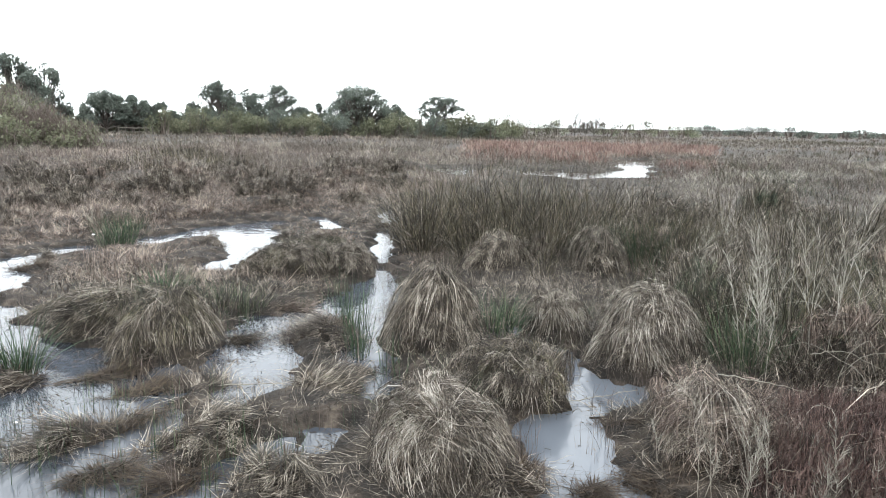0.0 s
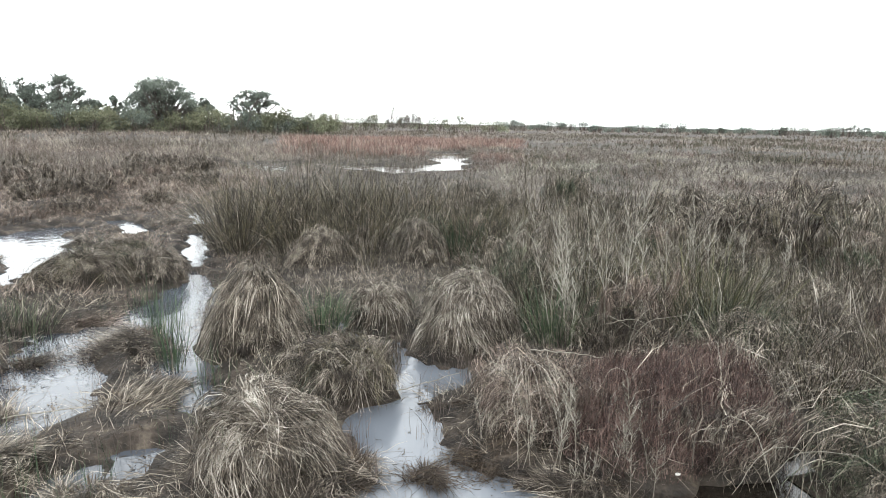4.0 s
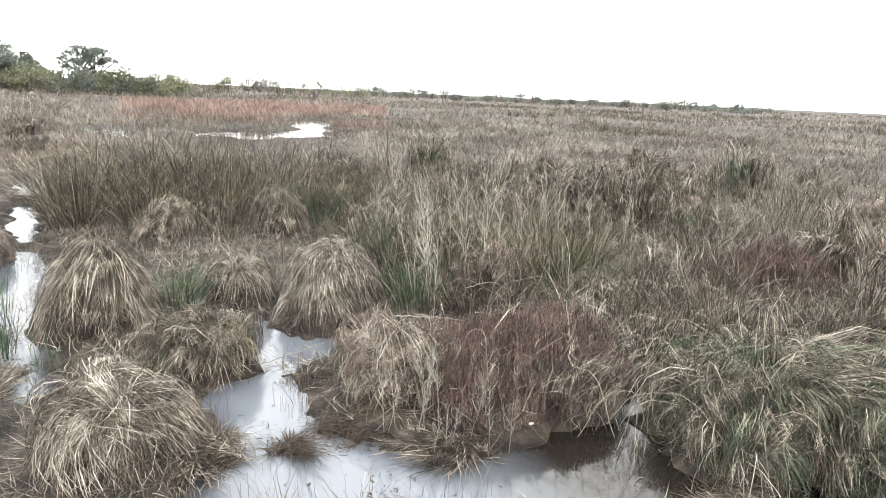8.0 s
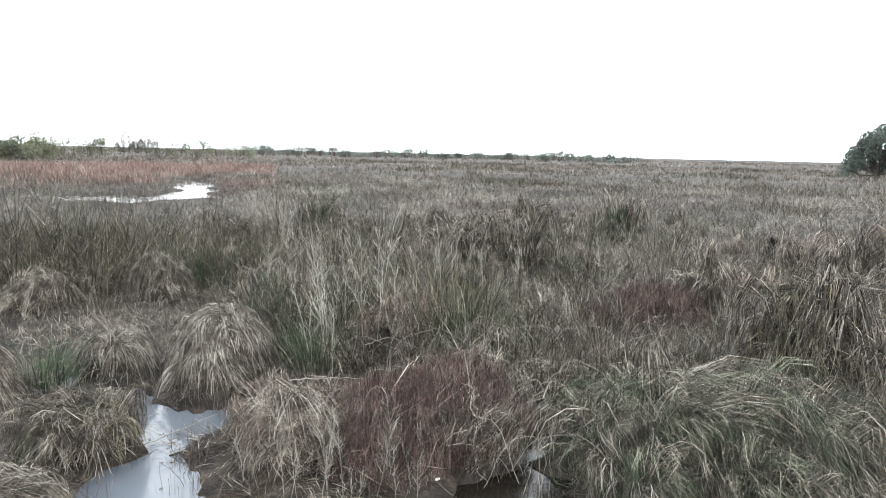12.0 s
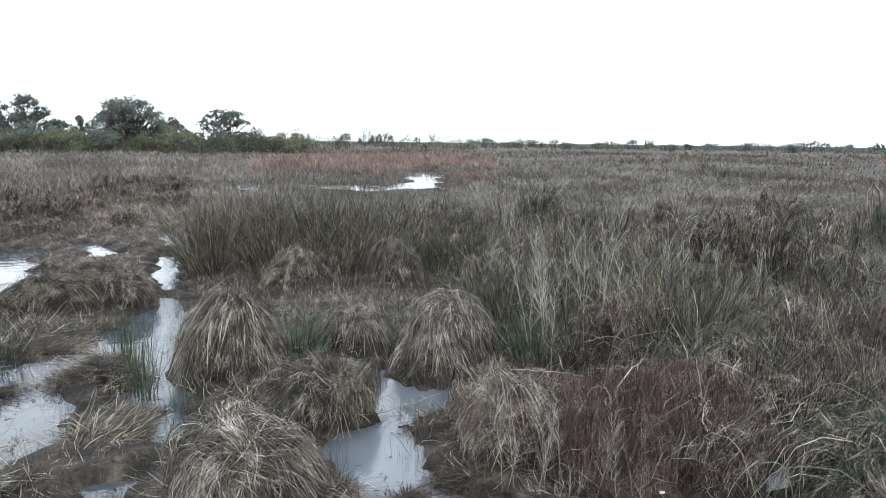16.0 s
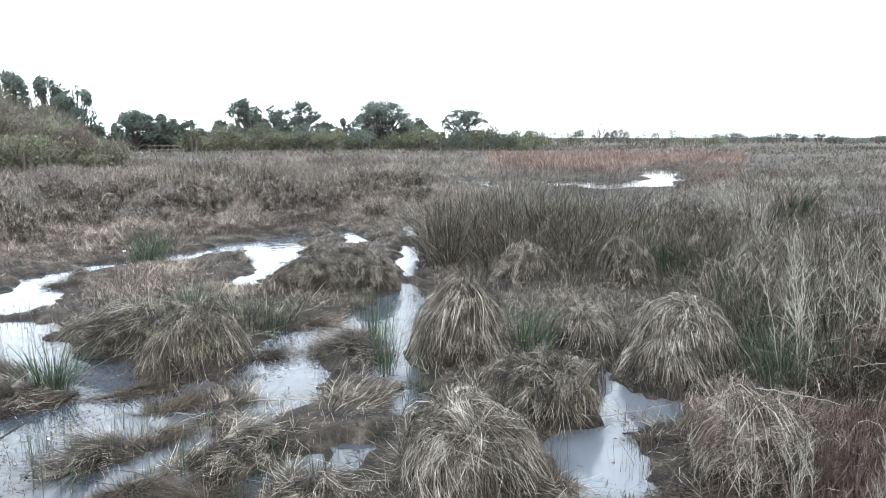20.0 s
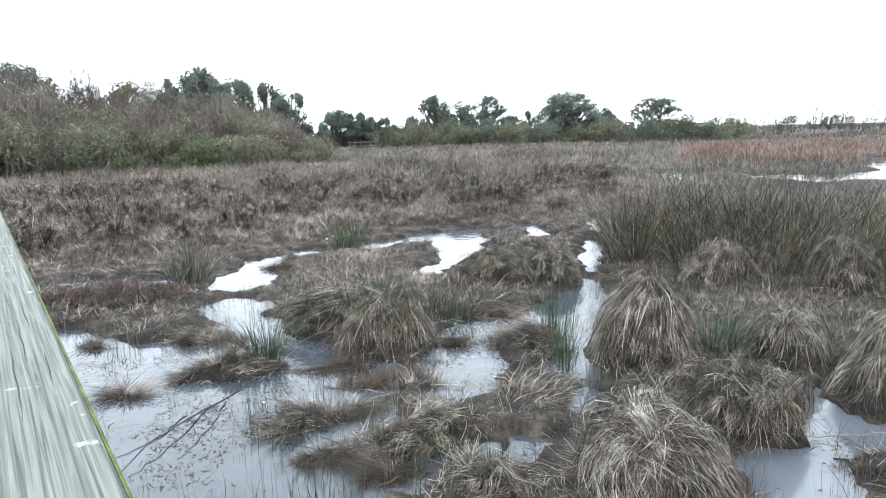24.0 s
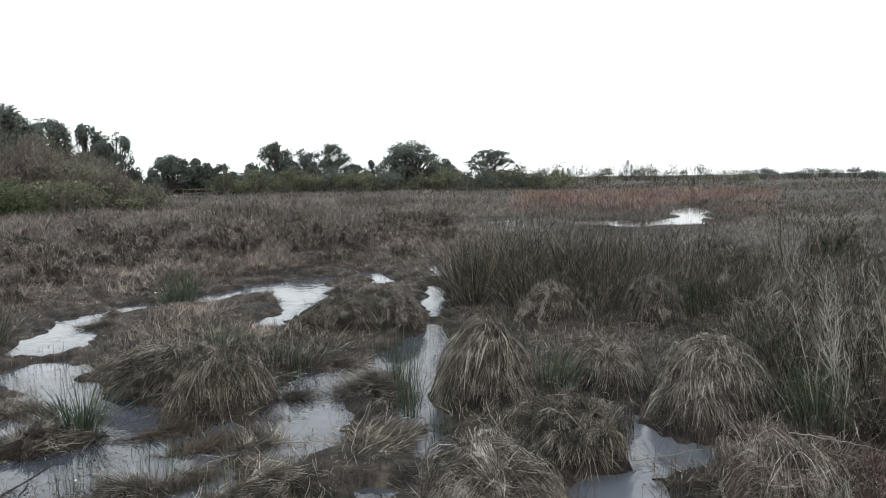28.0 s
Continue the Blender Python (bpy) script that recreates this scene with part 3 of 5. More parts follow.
tussock("broad sedge tussock with drooping dead leaves and green shoots", -2.42, 5.36, 0.52, 0.52, 0.54, STRAW, 2300, 160, shape=1.6, second=OLIVE, peak=(0.0, 0.15))
tussock("brown sedge tussock undercut by dark water", -2.02, 8.02, 0.66, 0.52, 0.46, STRAW_DULL, 1700, 120, shape=1.8, second=OLIVE)
tussock("low brown sedge tussock beside the narrow channel", -1.25, 8.25, 0.42, 0.45, 0.42, STRAW_DULL, 1000, 50, shape=1.7)
tussock("low brown sedge tussock behind the dark pool", -1.75, 9.0, 0.6, 0.4, 0.38, STRAW_DULL, 900, 80, second=OLIVE, shape=1.8)
tussock("brown sedge tussock merging into rusty heath", 1.78, 3.66, 0.56, 0.52, 0.34, STRAW_PINK, 2200, 20, lift=0.09, fly=0.6, swirl=0.8, shape=1.5)
tussock("grey sedge tussock under tall rushes", 0.72, 8.55, 0.62, 0.46, 0.62, STRAW, 1500, 60, fly=0.5, swirl=0.8)
tussock("pale greenish sedge tussock under tall rushes", 2.10, 8.35, 0.50, 0.46, 0.76, STRAW, 1500, 260, shape=1.8, fly=0.4)
tussock("grey sedge tussock in the dark gap between rushes", 1.35, 8.9, 0.40, 0.36, 0.50, STRAW_DULL, 800, 40, fly=0.5)
tussock("broad green sedge tussock sweeping over dark water", 3.50, 2.12, 0.82, 0.50, 0.46, STRAW, 2100, 500, turn=-0.9, lift=0.13, green_mat=GREEN_DEEP, wind=0.55, second=GREEN, fly=0.45, shape=1.7, swirl=0.55, width=0.0032)
tussock("straw and green sedge tussock fallen over the bank", 4.12, 1.62, 0.62, 0.50, 0.46, STRAW, 1500, 400, turn=-1.0, lift=0.12, wind=0.5, second=GREEN, fly=0.45, swirl=0.6, width=0.0032, shape=1.7)
tussock("low green and straw sedge tussock hanging over the dark pool", 3.06, 1.98, 0.42, 0.36, 0.34, STRAW, 1000, 120, turn=-0.9, lift=0.10, wind=0.25, second=GREEN, fly=0.4, swirl=0.55, width=0.0032, shape=1.5)
tussock("low straw and green sedge tussock hanging over the dark pool", 3.58, 1.52, 0.46, 0.38, 0.34, STRAW, 1000, 120, turn=-0.9, lift=0.10, wind=0.3, second=GREEN, fly=0.4, swirl=0.55, width=0.0032, shape=1.5)
tussock("straw tussock on the bank behind the dark pool", 2.62, 2.86, 0.42, 0.26, 0.26, STRAW_DULL, 800, 30, lift=0.10, fly=0.5, swirl=0.9)
tussock("green and straw sedge tussock among rusty heath", 3.75, 4.0, 0.55, 0.5, 0.56, STRAW, 900, 700, swirl=0.8)
tussock("flattened straw sedge tussock", 7.9, 3.5, 0.9, 0.6, 0.52, STRAW_PALE, 1500, 60, lift=0.10, swirl=0.8)
tussock("straw tussock fallen to one side", 5.2, 2.2, 0.8, 0.6, 0.42, STRAW_PINK, 1500, 60, lift=0.10, swirl=0.9, fly=0.6)
tussock("bleached tangled sedge tussock", 4.9, 4.6, 0.55, 0.5, 0.55, STRAW, 1100, 120, lift=0.13, swirl=0.9, fly=0.6)
tussock("grey tangled sedge tussock", 6.6, 2.9, 0.7, 0.55, 0.45, STRAW_DULL, 1200, 100, lift=0.13, swirl=0.9, fly=0.6)

mat_islet("brown mat with dark mud beside it in the pool", -2.32, 3.66, 0.36, 0.18, 0.13, STRAW_DULL, 700, 0.9)
mat_islet("brown mat with pale flattened straw", -1.42, 3.74, 0.44, 0.30, 0.22, STRAW, 1300, 0.6)
mat_islet("straw mat between two pools", -0.90, 4.50, 0.36, 0.22, 0.15, STRAW, 900, 0.3)
mat_islet("pale straw mat at the water edge", -0.86, 3.24, 0.34, 0.24, 0.22, STRAW, 1000, 0.2)
mat_islet("small round peaty islet", -1.85, 5.57, 0.14, 0.11, 0.09, STRAW_DULL, 260)
mat_islet("peaty islet with rush stems", -1.08, 5.70, 0.36, 0.42, 0.24, STRAW_DULL, 1100, 0.3)
mat_islet("small brown islet in the dark pool", -1.70, 6.62, 0.36, 0.15, 0.08, STRAW_PINK, 360)
mat_islet("grassy islet with a green rush tuft", -3.46, 4.40, 0.58, 0.24, 0.22, STRAW_DULL, 1300, 0.85)
mat_islet("small floating tuft of dead grass", -3.95, 3.69, 0.19, 0.10, 0.08, STRAW_PINK, 260)
mat_islet("tiny dark islet in the pool", -5.22, 4.56, 0.20, 0.08, 0.05, PEAT_TURF, 160)
mat_islet("flat peat islet with dead grass", -4.28, 5.05, 0.48, 0.15, 0.09, STRAW_DULL, 700, 0.3)
mat_islet("rust-brown islet of low heath", -6.25, 5.95, 0.95, 0.50, 0.18, RUSTY, 2300, 0.2)
mat_islet("mossy brown islet between pools", -3.75, 10.0, 0.36, 0.34, 0.22, STRAW_DULL, 600)
mat_islet("small dark islet between pools", -2.72, 10.9, 0.24, 0.22, 0.16, STRAW_DULL, 300)
mat_islet("low brown islet between pools", -1.65, 12.6, 0.45, 0.34, 0.22, STRAW_DULL, 500)
mat_islet("dark peaty islet in the stream", -5.35, 8.25, 0.34, 0.26, 0.16, PEAT_TURF, 500)
mat_islet("flat mat of dead stems in the water", -1.80, 4.50, 0.26, 0.12, 0.06, STRAW_DULL, 330, 0.5)
mat_islet("small dark mat of dead grass in the channel", -5.62, 8.95, 0.22, 0.16, 0.12, STRAW_DULL, 300)
mat_islet("small clump of drowned leaves", 0.86, 3.18, 0.15, 0.10, 0.05, PEAT_TURF, 260)
mat_islet("dark brown mat jutting into the stream", 1.34, 3.98, 0.24, 0.14, 0.10, PEAT_TURF, 420, 0.4)
mat_islet("brown muddy litter bank beside the stream", 1.24, 3.34, 0.20, 0.32, 0.07, PEAT_TURF, 700, 0.2)
mat_islet("mossy brown litter bank under the tussock", 0.42, 3.28, 0.30, 0.20, 0.15, STRAW_DULL, 800, 0.5)
for x, y, rx, ry, turn, n in [(-2.15, 4.45, 0.34, 0.12, 0.4, 420), (-2.62, 4.72, 0.40, 0.10, 0.5, 420), (-1.92, 3.32, 0.28, 0.12, 0.6, 340), (-1.45, 3.22, 0.24, 0.12, 0.3, 300), (-2.05, 3.98, 0.24, 0.09, 0.5, 260), (-0.62, 4.86, 0.12, 0.08, 0.3, 140)]:
    mat_islet("half-drowned mat of dark brown leaf litter", x, y, rx, ry, 0.045, PEAT_TURF, n, turn, "litter_mat")
mat_islet("straw mat at the edge of the dark pool", 2.75, 1.62, 0.30, 0.22, 0.16, STRAW_PALE, 600, -0.7)
mat_islet("low mat of brown litter at the pool edge", 1.72, 2.78, 0.38, 0.20, 0.14, STRAW_DULL, 800, -0.4)
mat_islet("straw mat beside the green tussock", 4.1, 1.1, 0.40, 0.30, 0.18, STRAW, 600, -0.7)

rush_clump("short green rush tuft on an islet", -3.34, 4.72, 0.16, 0.50, 170, GREEN_DEEP, dead=0.15)
rush_clump("thin green rushes rising from an islet", -0.92, 6.05, 0.24, 0.52, 80, GREEN_DEEP, dead=0.1, spread_out=0.08)
rush_clump("thin green rushes at the pool edge", -0.72, 5.25, 0.10, 0.50, 60, GREEN_DEEP, dead=0.1, spread_out=0.08)
rush_clump("green rush tuft on the bank", -5.2, 9.95, 0.26, 0.55, 240, GREEN_DEEP)
rush_clump("green rush tuft beside the drowned heath islet", -6.1, 7.0, 0.24, 0.72, 260, GREEN)
rush_clump("green rush tuft behind the broad tussock", -3.0, 6.55, 0.26, 0.40, 200, GREEN_DEEP)
rush_clump("green rush tuft behind the broad tussock", -2.25, 6.35, 0.42, 0.36, 240, GREEN)
rush_clump("dark green rush tuft between tussocks", 0.52, 5.75, 0.26, 0.40, 230, GREEN_DEEP)
rush_clump("dark green rushes beside the pale tussock", 2.55, 4.95, 0.28, 0.60, 300, GREEN_DEEP)
rush_clump("dark green rushes under the tall stand", 2.75, 8.4, 0.30, 0.75, 260, GREEN_DEEP)
rush_clump("green rush tuft in the grass", -5.5, 10.9, 0.3, 0.5, 160, GREEN)


# low hummocks of dead grass over the flat ground: a few shapes, set out again and again
HUMMOCKS = []
for i, (rx, ry, h, mat) in enumerate([(0.42, 0.34, 0.22, STRAW_PINK), (0.6, 0.42, 0.28, STRAW_PINK), (0.32, 0.3, 0.2, STRAW_DULL), (0.5, 0.4, 0.34, STRAW_DULL), (0.38, 0.34, 0.26, STRAW)]):
    bx, by = [(-7.6, 9.4), (-6.2, 11.6), (-8.8, 8.2), (-3.6, 14.2), (-2.2, 15.4)][i]
    HUMMOCKS.append(tussock("low hummock of flattened dead grass on the marsh", bx, by, rx, ry, h * 0.72, mat, 420, 0, fly=0.5, group="grass hummocks", lift=0.12, width=0.0055, segs=3, swirl=0.9))
hum_rng = np.random.default_rng(12)
placed = 0
while placed < 150:
    dist, az = math.sqrt(hum_rng.uniform(9 ** 2, 26 ** 2)), hum_rng.uniform(4, 58)
    hx, hy = place(az, dist)
    turn, size, kind = hum_rng.uniform(0, 6.28), hum_rng.uniform(0.7, 1.5), hum_rng.integers(0, 5)
    if wet(np.array([hx]), np.array([hy]))[0] < (1.8 if dist < 17 else 1.1):
        continue
    z = float(ground_z(np.array([hx]), np.array([hy]))[0])
    copy_thing(HUMMOCKS[kind], pose(hx, hy, z - 0.03, 0, 0, math.degrees(turn)) @ Matrix.Diagonal((size, size, size * hum_rng.uniform(0.7, 1.2), 1)))
    placed += 1


def bare_shrub(label, x, y, h, stems, mat, seed, r=0.12, name="bare_shrub", thick=0.0034, forks=11, group="bare twiggy stems"):
    """Bare upright stems with short side twigs."""
    g = np.random.default_rng(seed)
    z = float(ground_z(np.array([x]), np.array([y]))[0])
    ob = thing(name, label, "shrub", group, at=(x, y, z - 0.03))
    for _ in range(stems):
        bx, by = g.normal(0, r, 2)
        lx, ly = g.normal(0, 0.12, 2)
        hh = h * g.uniform(0.6, 1.05)
        k = np.linspace(0, 1, 7)
        kink = np.cumsum(g.normal(0, 0.006, (7, 2)), 0) * h
        line = np.stack([bx + lx * hh * k + kink[:, 0], by + ly * hh * k + kink[:, 1], hh * k], 1)
        lines = [(line, thick * (1.05 - 0.8 * k), 5)]
        for _ in range(forks):
            s = g.uniform(0.3, 0.95)
            p = np.array([np.interp(s, k, line[:, c]) for c in range(3)])
            f, ln = g.uniform(0, 2 * math.pi), hh * g.uniform(0.12, 0.3) * (1.2 - s * 0.6)
            d = np.array([math.cos(f) * 0.55, math.sin(f) * 0.55, 0.8])
            q = np.stack([p, p + d * ln * 0.5 + g.normal(0, 0.01, 3), p + d * ln + (0, 0, 0.02)])
            lines.append((q, np.array([0.6, 0.45, 0.2]) * thick, 4))
            p2 = q[1]
            for _ in range(2):
                f2 = f + g.normal(0, 0.9)
                d2 = np.array([math.cos(f2) * 0.6, math.sin(f2) * 0.6, 0.7]) * ln * 0.5
                lines.append((np.stack([p2, p2 + d2]), np.array([0.4, 0.2]) * thick, 3))
        part("stem", tubes("stem", lines, mat), ob)
    return ob


for i, (x, y, h, k) in enumerate([(2.75, 5.0, 1.25, 4), (3.05, 4.7, 1.3, 3), (2.5, 4.75, 1.1, 3), (3.35, 5.2, 1.35, 3), (2.95, 5.4, 1.2, 3), (3.7, 5.0, 1.2, 2), (4.3, 5.1, 1.2, 2)]):
    bare_shrub("pale bare upright twiggy stems above the rushes", x, y, h, k, GREY_TWIG, 40 + i)
TWIGGY = [bare_shrub("pale bare branching shrub leaning among the grass", x, y, h, k, GREY_TWIG, 90 + i, r=0.16, thick=0.0036, forks=15) for i, (x, y, h, k) in enumerate([(3.2, 6.2, 1.15, 4), (4.6, 6.0, 1.05, 5), (5.4, 5.4, 0.9, 4)])]
twig_rng = np.random.default_rng(31)
for _ in range(22):
    az, dist = twig_rng.uniform(-72, -17), math.sqrt(twig_rng.uniform(6.8 ** 2, 13 ** 2))
    cx, cy = place(az, dist)
    size = twig_rng.uniform(0.6, 1.05)
    copy_thing(TWIGGY[int(twig_rng.integers(0, 3))], pose(cx, cy, 0.03, *twig_rng.normal(0, 11, 2), twig_rng.uniform(0, 360)) @ Matrix.Scale(size, 4))
for i, (x, y, h, k) in enumerate([(1.62, 3.0, 0.55, 4), (1.85, 2.85, 0.50, 4), (1.45, 3.15, 0.45, 3), (2.05, 3.0, 0.50, 3), (1.75, 3.2, 0.6, 3), (1.60, 2.75, 0.40, 3), (1.95, 2.65, 0.42, 3), (2.2, 2.85, 0.45, 3), (1.35, 3.4, 0.4, 2)]):
    bare_shrub("small pale dried herb with seed stalks", x, y, h, k, GREY_TWIG, 60 + i, r=0.06, thick=0.0023, forks=14, name="dried_herb", group="dried herbs")


def heath_patch(label, x, y, rx, ry, h, n, mat, turn=0.0):
    """A dense low cushion of fine branching stems."""
    z = float(ground_z(np.array([x]), np.array([y]))[0])
    ob = thing("heath_patch", label, "heath", "rusty heath patches", at=(x, y, z - 0.02))
    ob.rotation_euler = (0, 0, turn)
    part("root_mound", dome_mesh("root_mound", rx * 0.9, ry * 0.9, h * 0.5, PEAT), ob)
    bx, by, f = disc(n, rx, ry)
    q = np.minimum(np.hypot(bx / rx, by / ry), 1)
    top = h * np.sqrt(1 - 0.85 * q * q)
    base = np.stack([bx, by, top * rng.uniform(0.25, 0.85, n)], 1)
    part("fine_brush", blades("fine_brush", base, rng.uniform(0, 2 * math.pi, n), top * rng.uniform(0.15, 0.5, n), rng.uniform(0.0, 1.3, n), rng.normal(0, 1.0, n), 0.0030 * rng.uniform(0.6, 1.4, n), mat, 3, 0.7), ob, kind="stuff")
    k = n // 55
    bx, by, f = disc(k, rx, ry)
    base = np.stack([bx, by, h * rng.uniform(0.3, 0.8, k)], 1)
    part("dead_grass", blades("dead_grass", base, rng.normal(0.4, 1.2, k), rng.uniform(0.15, 0.45, k), rng.uniform(0.6, 1.5, k), rng.uniform(-0.3, 0.6, k), 0.005 * rng.uniform(0.6, 1.4, k), STRAW, 3, 0.3), ob, kind="stuff")
    return ob


heath_patch("rusty red-brown heath with fine dead stems", 2.45, 3.30, 0.85, 0.62, 0.42, 17000, RUSTY, -0.5)
heath_patch("rusty red-brown heath beside the dark pool", 2.05, 2.95, 0.45, 0.30, 0.30, 4500, RUSTY, -0.5)
heath_patch("rusty red heath patch among dead grass", 5.85, 3.75, 0.75, 0.48, 0.60, 10000, RUSTY, -0.6)
heath_patch("dark rust-brown heath on a drowned islet", -6.35, 5.9, 0.95, 0.50, 0.20, 9000, RUSTY, 0.35)
heath_patch("rusty heath patch among dead grass", 3.0, 3.55, 0.5, 0.4, 0.45, 4000, RUSTY)


# ---- continuous vegetation ----
def scatter(n, az0, az1, d0, d1, clump=0.0, per=1):
    """Random spots in a sector of the plan, evenly by area, in clumps of that radius."""
    m = max(1, n // per)
    d = np.sqrt(rng.uniform(d0 * d0, d1 * d1, m))
    a = np.radians(rng.uniform(az0, az1, m))
    x, y = np.repeat(-d * np.sin(a), per), np.repeat(d * np.cos(a), per)
    cid = np.repeat(np.arange(m), per)
    if clump:
        c = clump * (0.6 + 0.8 * rng.uniform(0, 1, m))[cid]
        f, r = rng.uniform(0, 2 * math.pi, len(x)), np.sqrt(rng.uniform(0, 1, len(x))) * c
        x, y = x + r * np.cos(f), y + r * np.sin(f)
    return x, y, cid


def field(name, label, x, y, length, lean, bend, width, mat, segs=2, category="grass", flow=None, wiggle=0.2):
    n = len(x)
    z = ground_z(x, y)
    base = np.stack([x, y, z - 0.01], 1)
    az = rng.uniform(0, 2 * math.pi, n) if flow is None else flow
    ob = part(name, blades(name, base, az, length, lean, bend, width, mat, segs, wiggle))
    return tagged(ob, label, category, kind="stuff")


def dry(x, y, gap=0.05):
    return wet(x, y) > gap


def tufts(kinds, count, per, az0, az1, d0, d1, radius, tall, seed, where=None, share=None, width=0.0055, grow=0.0, gap=0.12):
    """Fanning tufts of mixed growth in a sector. kinds: (name, label, category, material, height, lean, least bend, most bend, segments, weight)."""
    g = np.random.default_rng(seed)
    d = np.sqrt(g.uniform(d0 * d0, d1 * d1, count))
    a = np.radians(g.uniform(az0, az1, count))
    cx, cy = -d * np.sin(a), d * np.cos(a)
    ok = dry(cx, cy, gap)
    if where is not None:
        ok &= where(cx, cy)
    cx, cy = cx[ok], cy[ok]
    score = np.stack([k[9] * (0.25 + vnoise(cx, cy, 1.2 + 0.06 * d1, seed + 31 * i)) * g.uniform(0.5, 1.3, len(cx)) for i, k in enumerate(kinds)])
    pick = np.argmax(score, 0)
    for i, (name, label, category, mat, high, lean, b0, b1, segs, _) in enumerate(kinds):
        x0, y0 = cx[pick == i], cy[pick == i]
        m = len(x0)
        if not m:
            continue
        q = np.repeat(np.arange(m), per)
        n = m * per
        size = g.uniform(0.6, 1.35, m)
        f, r = g.uniform(0, 2 * math.pi, n), np.sqrt(g.uniform(0, 1, n))
        x, y = x0[q] + radius * size[q] * r * np.cos(f), y0[q] + radius * size[q] * r * np.sin(f)
        h = high * tall(x0, y0)[q] * size[q] ** 0.6 * g.uniform(0.45, 1.1, n)
        dist = np.hypot(x, y)
        wide = (width + grow * dist) * g.uniform(0.6, 1.4, n)
        sway = g.normal(0, 0.5, m)[q]
        k = dry(x, y, min(gap, 0.02))
        field(name, label, x[k], y[k], h[k], (np.abs(g.normal(0, lean, n)) + lean * r)[k], g.uniform(b0, b1, n)[k], wide[k], mat, segs, category, (f + g.normal(0, 0.6, n) + sway)[k], 0.5)


def low_by_pond(x, y):
    """Growth stays low between the camera and the far pond."""
    az = np.degrees(np.arctan2(-x, y))
    d = np.hypot(x, y)
    dip = np.clip(1 - np.abs(az + 11) / 12, 0, 1) * np.clip((d - 12) / 4, 0, 1) * np.clip((32 - d) / 4, 0, 1)
    return 1 - 0.62 * np.clip(dip * 2, 0, 1)


def tall_right(x, y):
    return (0.26 + 1.15 * vnoise(x, y, 1.3, 12) ** 2) * low_by_pond(x, y)


def clear_of_near(x, y):
    return ~((x < 2.35) & (y < 5.75)) & (np.hypot(x - 2.6, y - 3.5) > 0.95) & (np.hypot(x - 3.55, y - 2.15) > 0.95) & (np.hypot(x - 4.1, y - 4.75) > 0.75) & (np.hypot(x - 5.75, y - 3.65) > 0.7) & (np.hypot(x - 5.3, y - 3.3) > 0.4) & ~((x < 2.75) & (y < 8.75))


MID_PALE = material("mid_pale_grass", [(0.06, 0.053, 0.045), (0.13, 0.117, 0.10), (0.205, 0.187, 0.162), (0.30, 0.278, 0.247)], island=0.5, patch_scale=0.3)
MID_DULL = material("mid_dull_grass", [(0.052, 0.044, 0.037), (0.108, 0.093, 0.079), (0.17, 0.150, 0.128), (0.25, 0.226, 0.198)], island=0.5, patch_scale=0.3)
MID_TAN = material("mid_tan_grass", [(0.07, 0.054, 0.046), (0.142, 0.112, 0.096), (0.21, 0.172, 0.149), (0.30, 0.257, 0.226)], island=0.5, patch_scale=0.3)
MIX = [
    ("dead_grass_stand", "tall dense stand of grey-tan dead grass", "grass", STRAW, 0.95, 0.6, 0.4, 2.9, 4, 1.05),
    ("pale_grass_stand", "pale bleached dead grass stems", "grass", STRAW_PALE, 0.95, 0.62, 0.4, 2.9, 4, 0.9),
    ("rush_stand", "olive-brown rushes among dead grass", "rushes", OLIVE, 1.05, 0.34, 0.0, 1.4, 3, 0.62),
    ("rusty_grass_stand", "rusty brown dead stems among grass", "grass", RUSTY, 0.75, 0.30, 0.2, 1.6, 3, 0.5),
    ("green_rush_stand", "dull green rushes among dead grass", "rushes", GREEN, 0.9, 0.22, 0.1, 1.2, 3, 0.46),
]
CLUMPS = []
for i, (mat, r, h, n, dead, out, bend, text) in enumerate([
        (OLIVE, 0.17, 0.80, 130, 0.5, 0.22, 0.5, "olive-brown rush clump among dead grass"), (OLIVE, 0.22, 0.95, 170, 0.6, 0.25, 0.6, "tall olive rush clump with dead stems"),
        (STRAW_DULL, 0.18, 0.70, 170, 0.3, 0.36, 1.5, "grey dead grass clump bending over"), (STRAW, 0.18, 0.72, 150, 0.3, 0.4, 1.7, "bleached grass clump bending over"),
        (STRAW_DULL, 0.22, 0.85, 200, 0.4, 0.32, 1.3, "tall grey dead grass clump"), (GREEN, 0.18, 0.65, 140, 0.4, 0.3, 0.8, "dull green rush clump among dead grass"),
        (RUSTY, 0.2, 0.55, 220, 0.3, 0.4, 0.9, "rusty brown clump of dead stems"), (STRAW_PINK, 0.22, 0.6, 190, 0.3, 0.45, 1.6, "tan grass clump fallen outwards")]):
    cx, cy = place(-24 - 6.5 * i, 6.2 + 0.2 * i)
    CLUMPS.append(rush_clump(text, cx, cy, r, h, n, mat, "grass and rush clumps", dead, out, "grass_clump" if i in (2, 3, 4, 7) else "rush_clump", 0.0045, bend))
set_rng = np.random.default_rng(21)
done = 0
